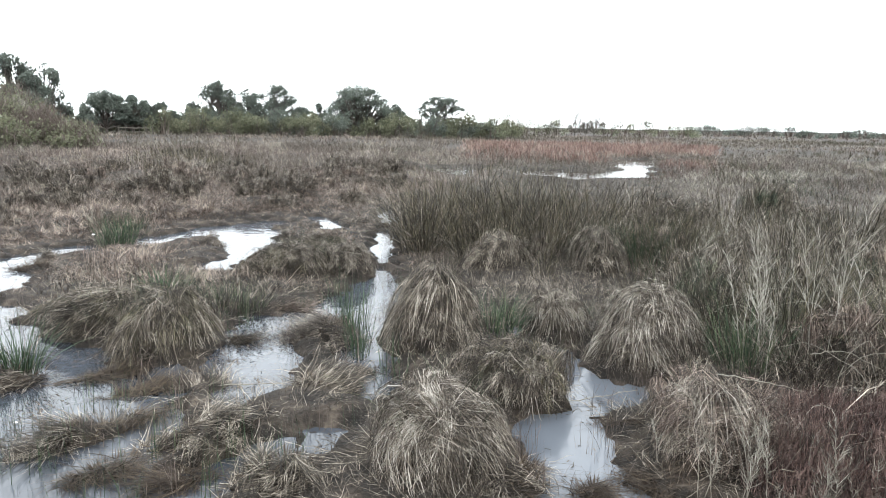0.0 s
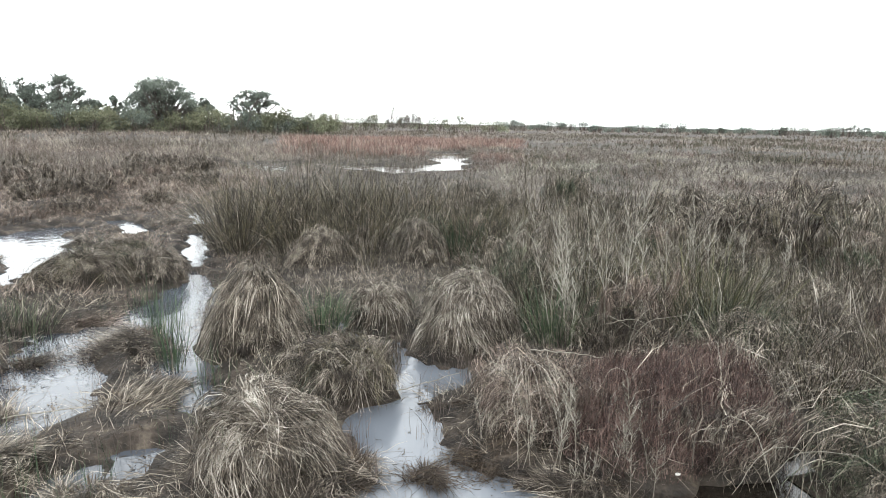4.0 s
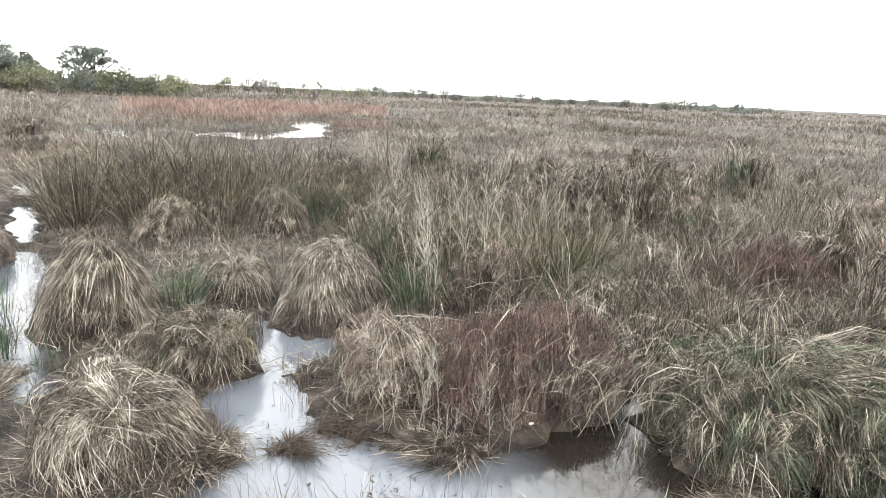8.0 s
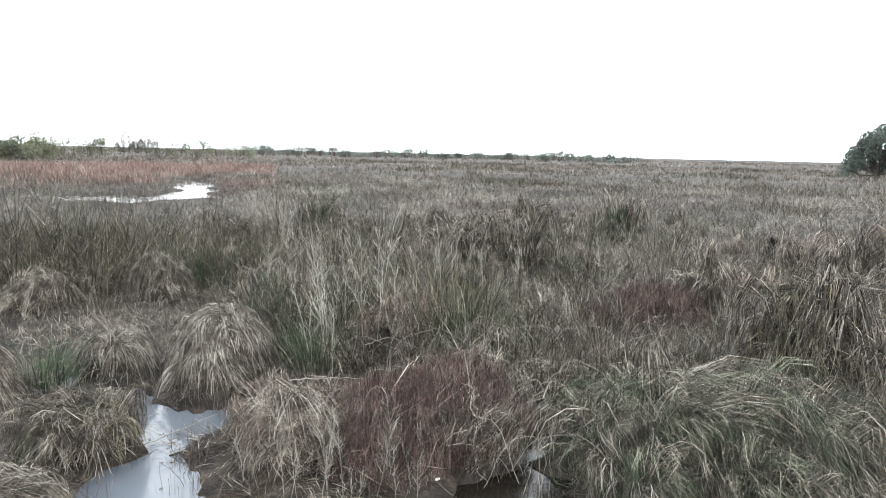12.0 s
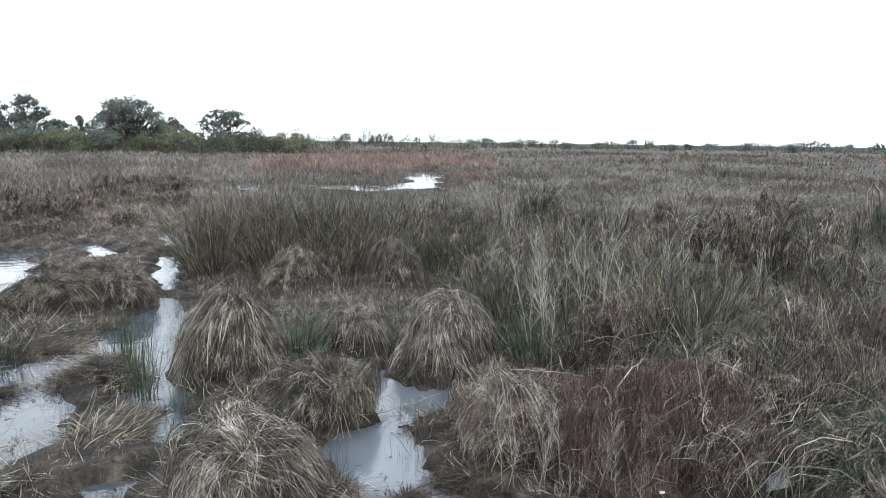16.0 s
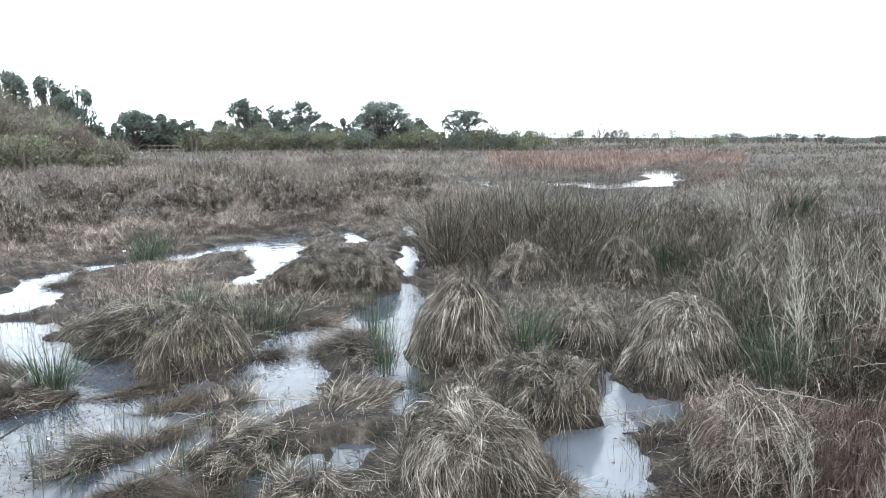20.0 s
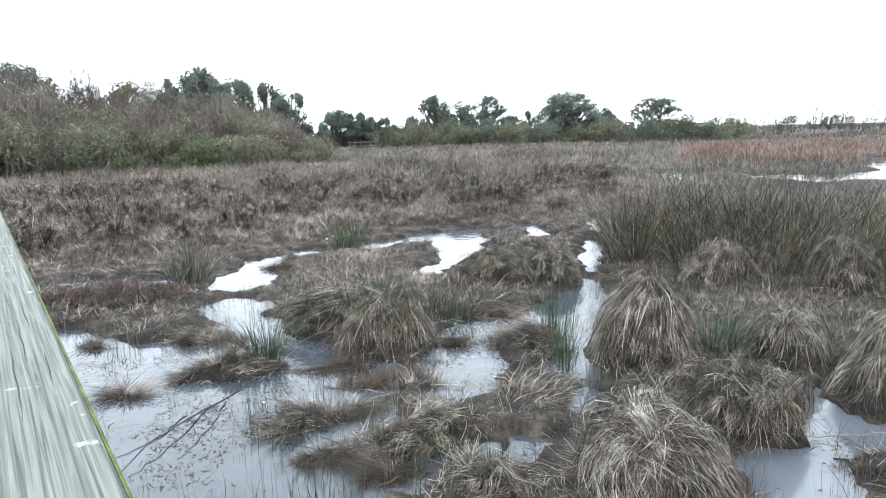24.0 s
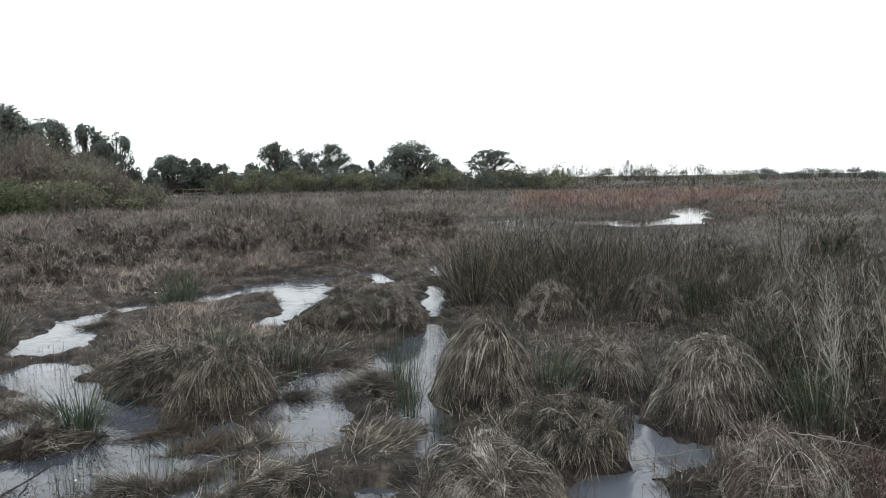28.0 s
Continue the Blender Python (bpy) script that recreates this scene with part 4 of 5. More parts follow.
while done < 230:
    dist, az = math.sqrt(set_rng.uniform(3.9 ** 2, 9.6 ** 2)), set_rng.uniform(-82, -16)
    cx, cy = place(az, dist)
    pick, size, turn = int(set_rng.choice(8, p=[0.15, 0.12, 0.2, 0.17, 0.14, 0.08, 0.06, 0.08])), set_rng.uniform(0.7, 1.15), set_rng.uniform(0, 360)
    px, py = np.array([cx]), np.array([cy])
    if wet(px, py)[0] < 0.15 or not clear_of_near(px, py)[0]:
        continue
    lean_x, lean_y = set_rng.normal(0, 9, 2)
    copy_thing(CLUMPS[pick], pose(cx, cy, float(ground_z(px, py)[0]) - 0.02, lean_x, lean_y, turn) @ Matrix.Scale(size, 4))
    done += 1
MOUNDS = []
for i, (rx, ry, h, mat, second, text) in enumerate([(0.42, 0.36, 0.52, STRAW, None, "tangled bleached sedge tussock"), (0.5, 0.4, 0.6, STRAW_DULL, OLIVE, "tangled grey sedge tussock with olive blades"),
        (0.38, 0.36, 0.46, STRAW, GREEN, "small green and straw sedge tussock"), (0.55, 0.42, 0.44, STRAW_PINK, None, "flattened tan sedge tussock")]):
    cx, cy = place(-30 - 12 * i, 7.4 + 0.5 * i)
    MOUNDS.append(tussock(text, cx, cy, rx, ry, h, mat, 460, 30, fly=0.5, group="scattered sedge tussocks", lift=0.14, width=0.005, second=second, swirl=0.8, segs=4))
done = 0
while done < 58:
    dist, az = math.sqrt(set_rng.uniform(5.4 ** 2, 13.5 ** 2)), set_rng.uniform(-82, -14)
    cx, cy = place(az, dist)
    px, py = np.array([cx]), np.array([cy])
    pick, size, turn = int(set_rng.integers(0, 4)), set_rng.uniform(0.75, 1.35), set_rng.uniform(0, 360)
    if wet(px, py)[0] < 0.35 or not clear_of_near(px, py)[0]:
        continue
    copy_thing(MOUNDS[pick], pose(cx, cy, float(ground_z(px, py)[0]) - 0.02, 0, 0, turn) @ Matrix.Diagonal((size, size, size * set_rng.uniform(0.8, 1.4), 1)))
    done += 1
for cx, cy, pick, size in [(0.7, 6.3, 5, 0.6), (1.45, 6.25, 5, 0.5), (0.3, 6.1, 7, 0.5), (1.0, 6.4, 2, 0.45), (2.1, 6.0, 5, 0.8), (2.2, 6.9, 0, 0.7), (0.0, 7.0, 7, 0.5), (1.5, 7.2, 2, 0.6), (1.3, 7.8, 0, 0.8), (0.1, 8.0, 4, 0.7), (2.9, 6.2, 3, 0.7)]:
    copy_thing(CLUMPS[pick], pose(cx, cy, 0.03, 0, 0, 55 * pick + 200 * size) @ Matrix.Scale(size, 4))
done = 0
while done < 10:
    dist, az = math.sqrt(set_rng.uniform(8.6 ** 2, 11.8 ** 2)), set_rng.uniform(-15, 3.4)
    cx, cy = place(az, dist)
    px, py = np.array([cx]), np.array([cy])
    pick, size, turn = int(set_rng.choice([0, 1, 1, 4])), set_rng.uniform(0.85, 1.5), set_rng.uniform(0, 360)
    if cx < -0.5 or wet(px, py)[0] < 0.15:
        continue
    copy_thing(CLUMPS[pick], pose(cx, cy, float(ground_z(px, py)[0]) - 0.02, *set_rng.normal(0, 11, 2), turn) @ Matrix.Scale(size, 4))
    done += 1
BLEND = np.random.default_rng(77)


def fade(x, y, full, none, size, seed):
    """True more and more often from bearing none to bearing full, in ragged patches."""
    az = np.degrees(np.arctan2(-x, y))
    p = (az - none) / (full - none) + 1.2 * (vnoise(x, y, size, seed) - 0.5)
    return BLEND.uniform(0, 1, len(x)) < p


tufts(MIX, 700, 70, -84, -16, 3.7, 8.6, 0.16, lambda x, y: 0.40 + 0.45 * vnoise(x, y, 1.1, 41), 51, clear_of_near, width=0.0034)
tufts(MIX, 1500, 74, -82, 5, 7.8, 15, 0.24, lambda x, y: tall_right(x, y) * (0.6 + 0.4 * np.clip((4 - np.degrees(np.arctan2(-x, y))) / 9, 0, 1)), 52, lambda x, y: ((x > -0.6) | (y > 15)) & ~((x < 2.75) & (y < 8.75)) & fade(x, y, -3, 5, 0.9, 71), width=0.0044)
TALL = [("tall_rush_stand", "tall upright dark olive rushes beside the channel", "rushes", OLIVE, 1.0, 0.28, 0.0, 0.9, 3, 1.0), ("tall_dead_stand", "grey dead stems among tall rushes", "grass", STRAW_DULL, 0.9, 0.3, 0.1, 1.8, 4, 0.8)]
tufts(TALL, 40, 60, -18, 3.6, 9.2, 13.5, 0.2, lambda x, y: 0.40 + 0.6 * vnoise(x, y, 0.8, 43) ** 1.2, 53, lambda x, y: x > -0.62, width=0.0055)
FANS = []
for i, (r, h, n, out, bend, dead) in enumerate([(0.36, 1.52, 270, 0.36, 0.5, 0.6), (0.28, 1.34, 210, 0.42, 0.7, 0.7), (0.38, 1.12, 230, 0.46, 1.0, 1.0)]):
    cx, cy = place([1.6, -1.4, -5.0][i], [9.6, 10.3, 9.5][i])
    FANS.append(rush_clump("large fanning clump of dark olive rushes", cx, cy, r, h, n, OLIVE, "large rush fans", dead, out, "rush_fan", 0.0056, bend))
for az, dist, kind, size in [(2.9, 10.6, 1, 1.0), (0.2, 11.2, 0, 1.05), (-2.9, 9.3, 1, 0.85), (-3.6, 11.4, 0, 1.1), (-7.2, 10.6, 0, 1.05), (-8.6, 9.2, 2, 0.9), (-10.2, 11.2, 0, 1.1), (-11.6, 9.8, 1, 0.95), (-13.4, 10.8, 0, 1.0), (-15.4, 9.6, 2, 1.0), (-17.5, 11.2, 0, 1.0), (-20.5, 10.2, 2, 0.95), (-24.5, 11.6, 0, 0.95), (-28.0, 10.0, 2, 0.95), (-33.0, 11.0, 0, 0.9), (-38.0, 9.4, 2, 0.85), (-44.0, 10.5, 0, 0.85), (-51.0, 9.2, 2, 0.85), (-58.0, 10.5, 0, 0.8), (3.2, 12.6, 2, 0.8), (-1.0, 13.0, 2, 0.9), (-6.0, 13.0, 1, 0.9)]:
    cx, cy = place(az, dist)
    copy_thing(FANS[kind], pose(cx, cy, 0.04, 6 * math.sin(az * 3), 6 * math.cos(az * 5), az * 37) @ Matrix.Diagonal((size * 1.2, size * 1.2, size * 1.12, 1)))
OLIVE_GREEN = material("olive_green_rush", [(0.014, 0.015, 0.006), (0.032, 0.033, 0.013), (0.066, 0.066, 0.029), (0.16, 0.15, 0.085)], island=0.7, patch_scale=3.0)
GREEN_FANS = []
for i, (cx, cy, r, h, n, out, bend) in enumerate([(4.0, 4.75, 0.44, 1.0, 800, 0.42, 0.8), (3.35, 5.75, 0.36, 0.85, 520, 0.45, 0.9)]):
    GREEN_FANS.append(rush_clump("large olive-green rush clump with fallen dead stems", cx, cy, r, h, n, OLIVE_GREEN, "large rush fans", 0.4, out, "rush_fan", 0.0048, bend))
for cx, cy, kind, size in [(4.55, 4.9, 1, 0.9), (3.6, 5.25, 1, 0.95), (7.6, 5.9, 1, 0.85), (8.1, 6.2, 0, 0.7), (12.0, 9.2, 0, 0.95), (11.2, 9.8, 1, 1.0), (12.9, 9.8, 1, 0.95), (3.1, 8.9, 0, 0.95), (3.7, 9.3, 1, 0.95), (9.5, 10.5, 0, 0.8), (6.4, 9.0, 1, 0.85), (14.5, 8.5, 0, 0.9), (6.2, 3.0, 1, 0.55)]:
    copy_thing(GREEN_FANS[kind], pose(cx, cy, 0.05, 5 * math.sin(cx * 3), 5 * math.cos(cy * 5), cx * 57) @ Matrix.Scale(size, 4))
x, y, c = scatter(20000, -84, -14, 3.4, 12, 0.35, 6)
k = dry(x, y, 0.1) & clear_of_near(x, y)
n = k.sum()
field("arching_straw", "tangle of long pale arching dead stems", x[k], y[k], rng.uniform(0.45, 1.05, n), rng.uniform(0.1, 1.0, n), rng.uniform(0.4, 2.6, n), 0.0042 * rng.uniform(0.7, 1.4, n), STRAW_PALE, 5, wiggle=0.3)
x, y, c = scatter(90000, -84, 9, 12, 46, 0.5, 9)
k = dry(x, y, 0.3)
n = k.sum()
field("low_dead_grass", "low cover of grey dead grass over the marsh", x[k], y[k], rng.uniform(0.12, 0.42, n) * low_by_pond(x[k], y[k]), rng.uniform(0.2, 1.3, n), rng.uniform(0, 1.2, n), (0.004 + 0.0006 * np.hypot(x[k], y[k])) * rng.uniform(0.6, 1.4, n), MID_DULL, 2, wiggle=0.4)
DISTANT = {STRAW: MID_DULL, STRAW_PALE: MID_PALE, STRAW_PINK: MID_TAN}
MIX_MID = [(*k[:3], DISTANT.get(k[3], k[3]), *k[4:8], 3, k[9]) for k in MIX]
tufts(MIX_MID, 5600, 24, -82, 12, 14, 45, 0.36, lambda x, y: (0.40 + 0.75 * vnoise(x, y, 2.2, 45) ** 1.3) * low_by_pond(x, y) * (0.6 + 0.4 * np.clip((6 - np.degrees(np.arctan2(-x, y))) / 12, 0, 1)), 55, lambda x, y: fade(x, y, -3, 11, 3.0, 72), width=0.002, grow=0.00034, gap=0.4)
RUST_MID = material("mid_rusty_growth", [(0.05, 0.034, 0.029), (0.09, 0.062, 0.053), (0.13, 0.095, 0.082), (0.18, 0.143, 0.125)], island=0.5, patch_scale=0.3)
LEFT = [
    ("rusty_bracken_field", "rusty brown dead bracken among the grass", "bracken", RUST_MID, 0.8, 0.5, 0.3, 1.6, 3, 0.55),
    ("tan_grass_field", "field of tan and pinkish dead grass", "grass", MID_TAN, 1.0, 0.4, 0.3, 1.9, 3, 1.0),
    ("grey_grass_field", "greyish dead grass among tan grass", "grass", MID_DULL, 1.15, 0.3, 0.2, 1.6, 3, 0.8),
    ("pale_grass_field", "pale bleached grass in the field", "grass", MID_PALE, 0.9, 0.4, 0.4, 1.9, 3, 0.55),
    ("green_grass_field", "dull green rushes dotted in the field", "rushes", OLIVE, 1.1, 0.2, 0.0, 0.8, 2, 0.5),
]
tufts(LEFT, 5400, 20, -6, 60, 14, 48, 0.28, lambda x, y: 0.22 + 0.5 * np.clip((np.hypot(x, y) - 15) / 12, 0, 1) * (0.4 + vnoise(x, y, 2.5, 15)), 56, lambda x, y: fade(x, y, 8, -6, 3.0, 73), width=0.002, grow=0.00036, gap=0.6)
FAR = [
    ("far_dead_grass", "far marsh of brown dead grass", "grass", FAR_DULL, 1.0, 0.45, 0.1, 1.6, 2, 1.0),
    ("far_tan_grass", "far marsh of tan dead grass", "grass", FAR_TAN, 1.0, 0.45, 0.1, 1.6, 2, 0.9),
    ("far_olive_rush", "olive rushes in the far marsh", "rushes", FAR_OLIVE, 1.1, 0.2, 0.0, 0.7, 2, 0.7),
]


def red_zone(x, y):
    az, d = np.degrees(np.arctan2(-x, y)), np.hypot(x, y)
    return (az < -2) & (az > -23) & (d > 33) & (d < 70) & (vnoise(x, y, 12, 17) > 0.25)


tufts(FAR, 9000, 11, -84, 62, 42, 130, 0.7, lambda x, y: 0.40 + 0.40 * vnoise(x, y, 6, 16), 57, lambda x, y: ~red_zone(x, y), width=0.01, grow=0.0006)
tufts([("red_sedge_bed", "bed of reddish sedge behind the far pond", "sedge", RED_SEDGE, 1.0, 0.25, 0.1, 1.0, 2, 1.0), ("tan_sedge_bed", "tan sedge among the reddish bed", "sedge", FAR_TAN, 0.9, 0.3, 0.1, 1.2, 2, 0.62)], 1900, 11, -24, -1, 33, 72, 0.6, lambda x, y: 0.5 + 0.4 * vnoise(x, y, 8, 16), 58, red_zone, width=0.01, grow=0.0006, gap=0.6)
tufts([("pond_reeds", "sparse brown reeds standing in the far pond", "reeds", MID_DULL, 0.8, 0.12, 0.0, 0.5, 2, 1.0)], 900, 12, -24, 0, 24, 42, 0.3, lambda x, y: 0.55 + 0.5 * vnoise(x, y, 2, 66), 60, lambda x, y: (wet(x, y) < 0.2) & (vnoise(x, y, 1.6, 67) > np.where(x < 6.5, 0.46, 0.62)), width=0.004, grow=0.0003, gap=-3.0)
tufts(FAR[:2], 4000, 8, -86, 62, 125, 420, 2.6, lambda x, y: 0.7 + 0.4 * vnoise(x, y, 20, 19), 59, width=0.02, grow=0.0012)

# flattened straw on the left-hand ground and along all the banks
x, y, c = scatter(105000, 0, 60, 7.2, 20, 0.25, 14)
k = dry(x, y, 0.12)
n = k.sum()
flow = 2.6 + 7 * (vnoise(x[k], y[k], 0.9, 18) - 0.5) + 9 * (vnoise(x[k], y[k], 0.35, 20) - 0.5) + rng.normal(0, 0.6, n)
field("flattened_grass", "flattened mat of tan and pinkish dead grass", x[k], y[k], rng.uniform(0.1, 0.4, n) * np.clip(wet(x[k], y[k]) / 1.0, 0.35, 1), rng.uniform(0.5, 1.5, n), rng.uniform(0, 0.9, n), 0.006 * rng.uniform(0.6, 1.5, n), STRAW_PINK, 3, flow=flow, wiggle=0.3)
x, y, c = scatter(120000, -84, 60, 2.0, 9.5, 0.2, 5)
d = wet(x, y)
# Next to the water a darker material puts the shade under overhangs into the colour.
for name, text, k, mat in (("bank_litter", "short brown dead grass and litter on the banks", d > 0.22, STRAW_DULL), ("shaded_litter", "litter along the water's edge, coloured dark for shade", (d > 0.0) & (d <= 0.22), PEAT_TURF)):
    n = k.sum()
    field(name, text, x[k], y[k], rng.uniform(0.05, 0.24, n) * np.clip(d[k] / 0.45, 0.25, 1), rng.uniform(0.3, 1.5, n), rng.uniform(0, 0.9, n), 0.0042 * rng.uniform(0.6, 1.5, n), mat, 2, wiggle=0.4)
x, y, c = scatter(38000, -66, 58, 1.9, 7.5, 0.12, 16)
k = dry(x, y, 0.04)
n = k.sum()
flow = 9 * (vnoise(x[k], y[k], 0.45, 25) - 0.5) + rng.normal(0, 0.35, n)
field("bank_straw", "swaths of flattened straw on the low banks", x[k], y[k], rng.uniform(0.10, 0.34, n), rng.uniform(0.9, 1.55, n), rng.uniform(0, 0.5, n), 0.0034 * rng.uniform(0.6, 1.5, n), STRAW, 4, flow=flow, wiggle=0.22)
x, y, c = scatter(60000, 2, 60, 8.5, 16, 0.2, 5)
k = dry(x, y, 0.0) & (wet(x, y) < 1.3)
n = k.sum()
field("shore_turf", "short brown turf along the pool shores", x[k], y[k], rng.uniform(0.04, 0.15, n) * np.clip(wet(x[k], y[k]) / 0.6, 0.3, 1), rng.uniform(0.3, 1.5, n), rng.uniform(0, 0.9, n), 0.007 * rng.uniform(0.6, 1.5, n), STRAW_PINK, 2, wiggle=0.4)
x, y, c = scatter(16000, -40, 58, 2.4, 8.5, 0.10, 7)
d = wet(x, y)
k = (d < 0.03) & (d > -0.16)
n = k.sum()
field("drowned_stems", "thin dark stems standing in the shallow water", x[k], y[k], rng.uniform(0.16, 0.36, n), np.abs(rng.normal(0, 0.3, n)), rng.normal(0, 0.6, n), 0.0028 * rng.uniform(0.7, 1.4, n), TWIG_BROWN, 3)
x, y, c = scatter(3600, 2, 56, 2.6, 7.5, 0.18, 24)
d = wet(x, y)
k = (d < 0.05) & (vnoise(x, y, 0.9, 61) > 0.52)
n = k.sum()
field("standing_rushes", "sparse thin green rushes standing in the pools", x[k], y[k], rng.uniform(0.2, 0.5, n), np.abs(rng.normal(0, 0.12, n)), rng.normal(0, 0.25, n), 0.0034 * rng.uniform(0.7, 1.3, n), GREEN_DEEP, 3, "rushes")
x, y, c = scatter(90000, -75, 58, 2.0, 9.5, 0.12, 5)
d = wet(x, y)
k = (d < 0.02) & (rng.uniform(0, 1, len(x)) < np.clip(0.30 + 2.2 * d, 0.05, 0.3) * (0.2 + 1.9 * (vnoise(x, y, 0.7, 62) > 0.5)))
n = k.sum()
base = np.stack([x[k], y[k], np.full(n, 0.003)], 1)
x, y, c = scatter(26000, -26, 56, 2.2, 6.5, 0.10, 9)
d = wet(x, y)
k = (d < -0.02) & (vnoise(x, y, 0.45, 63) > 0.58)
base = np.concatenate([base, np.stack([x[k], y[k], np.full(k.sum(), 0.003)], 1)])
n = len(base)
debris = part("floating_debris", blades("floating_debris", base, rng.uniform(0, 2 * math.pi, n), rng.uniform(0.015, 0.12, n) * rng.uniform(0.4, 1, n), np.full(n, 1.55), rng.normal(0, 0.04, n), rng.uniform(0.002, 0.009, n), PEAT_TURF, 3, 0.6))
tagged(debris, "dark dead leaves and stem bits floating on the water", "debris", kind="stuff")


# ---- trees and thickets ----
def leaf_cloud(name, blobs, n, size, mat, gaps=0.35, seed=0, thin=1.0, upright=0.0):
    """Small leaf sprays gathered in ragged clumps."""
    g = np.random.default_rng(seed)
    b = np.array(blobs, float)
    vol = b[:, 3] * b[:, 4] * b[:, 5]
    pick = g.choice(len(b), n, p=vol / vol.sum())
    d = g.normal(0, 1, (n, 3))
    d /= np.linalg.norm(d, axis=1)[:, None]
    lump = 0.75 + 0.5 * vnoise(d[:, 0] * 1.7 + pick * 3.1, d[:, 2] * 1.7 + d[:, 1] + pick, 0.5, seed)
    r = g.uniform(0, 1, n) ** 0.45 * lump
    p = b[pick, :3] + d * r[:, None] * b[pick, 3:6]
    keep = vnoise(p[:, 0] + p[:, 1] * 0.7, p[:, 2] + p[:, 1] * 0.4, np.cbrt(vol.mean()) * 0.45, seed + 5) > gaps
    p = p[keep]
    n = len(p)
    s = size * g.uniform(0.5, 1.4, n)
    a, c = g.normal(0, 1, (n, 3)), g.normal(0, 1, (n, 3))
    a[:, 2] = np.abs(a[:, 2]) + upright
    c *= 1.0
    a /= np.linalg.norm(a, axis=1)[:, None]
    c /= np.linalg.norm(c, axis=1)[:, None]
    v = np.stack([p - a * s[:, None], p + c * s[:, None] * 0.7 * thin, p + a * s[:, None], p - c * s[:, None] * 0.5 * thin], 1).reshape(-1, 3)
    return raw_mesh(name, v, np.arange(4 * n), np.full(n, 4), mat)


def tree(label, az, dist, height, width, crown_from, seed, mat=LEAF_DARK_HAZED, n=3200, lean=0.1, flat=0.5, clumps=11, gaps=0.33, size=0.2, name="tree", trunks=1, group="windswept trees"):
    """Trunk, forking limbs and a crown of leaf clumps; a wind-leant crown stretches to one side."""
    g = np.random.default_rng(seed)
    x, y = place(az, dist)
    ob = thing(name, label, "tree", group, at=(x, y, 0.0))
    ob.rotation_euler = (0, 0, radians(az))
    blobs, lines = [], []
    ch = height - crown_from
    for i in range(int(clumps * 2.2)):
        f = g.uniform(-1, 1)
        bx = f * width * 0.42 + lean * height
        arch = math.sqrt(max(0.05, 1 - (abs(f) * 0.95) ** 2))
        rz = ch * g.uniform(0.11, 0.21)
        bz = crown_from + ch * g.uniform(0.25, 1.0) * arch - rz * 0.6
        bz = min(bz, crown_from + ch * arch - rz * 0.85)
        blobs.append((bx, g.normal(0, width * 0.14), max(bz, crown_from * 0.8), width * g.uniform(0.07, 0.15), width * 0.13, rz))
    blobs.append((lean * height, 0, height - ch * 0.15, width * 0.16, width * 0.14, ch * 0.15))
    b = np.array(blobs)
    lo, hi = (b[:, 0] - b[:, 3]).min(), (b[:, 0] + b[:, 3]).max()
    tlo, thi = (b[:, 2] - b[:, 5]).min(), (b[:, 2] + b[:, 5]).max()
    kx, kz = width / (hi - lo), ch / (thi - tlo)
    b[:, 0] = (b[:, 0] - lo) * kx - width / 2 + lean * height
    b[:, 2] = crown_from + (b[:, 2] - tlo) * kz
    b[:, 3] *= kx
    b[:, 5] *= kz
    blobs = [tuple(v) for v in b]
    trunk_part = None
    for t in range(trunks):
        off = (t - (trunks - 1) / 2) * width * 0.22
        fork = np.array([off + lean * crown_from, 0, max(0.8, crown_from * 0.75)])
        k = np.linspace(0, 1, 5)[:, None]
        line = np.array([off * 0.7, 0, -0.2]) * (1 - k) + fork * k + g.normal(0, 0.06, (5, 3)) * (1, 1, 0)
        r0 = height * (0.026 if n else 0.013)
        trunk_part = part("trunk", tubes("trunk", [(line, r0 * (1.15 - 0.4 * k[:, 0]), 7)], BARK), ob)
        for i, b in enumerate(blobs[t::trunks]):
            mid = (fork + np.array(b[:3])) / 2 + g.normal(0, 0.25, 3)
            q = np.stack([fork, mid, np.array(b[:3]), np.array(b[:3]) + g.normal(0, 0.3, 3) + (0, 0, b[5] * 0.6)])
            lines.append((q, r0 * np.array([0.55, 0.38, 0.22, 0.08]), 5))
            for _ in range(5):
                e = np.array(b[:3]) + g.normal(0, 0.6, 3) * np.array(b[3:6])
                lines.append((np.stack([mid, (mid + e) / 2 + g.normal(0, 0.1, 3), e]), r0 * np.array([0.22, 0.14, 0.05]), 4))
    if not n:
        part("twig_spray", leaf_cloud("twig_spray", blobs, 900, 0.4, SCRUB_GREY, 0.1, seed + 1, thin=0.08, upright=0.5), ob, kind="stuff")
    part("limb_mass", tubes("limb_mass", lines, BARK if n else SCRUB_GREY), ob)
    if n:
        part("crown", leaf_cloud("crown", blobs, int(n * 3.4), size * 0.66, mat, gaps + 0.01, seed), ob, kind="stuff")
    return ob


D = 95.0
EVERGREEN = "dark green windswept evergreen tree"
tree("flat-topped windswept tree with a bare trunk", 0.3, D, 6.2, 7.8, 3.0, 1, n=2400, lean=0.0, clumps=13, gaps=0.42, trunks=2)
tree("large spreading windswept evergreen tree", 7.4, D, 7.9, 11.4, 1.2, 2, n=8500, lean=0.0, clumps=26, gaps=0.36)
tree("lower side crown of a windswept evergreen", 4.3, D + 1, 5.0, 4.6, 1.3, 3, n=2600, clumps=11, lean=0.0)
tree("open-crowned windswept evergreen tree", 19.0, D, 7.6, 7.4, 1.4, 4, n=4600, clumps=14, gaps=0.38, lean=0.0)
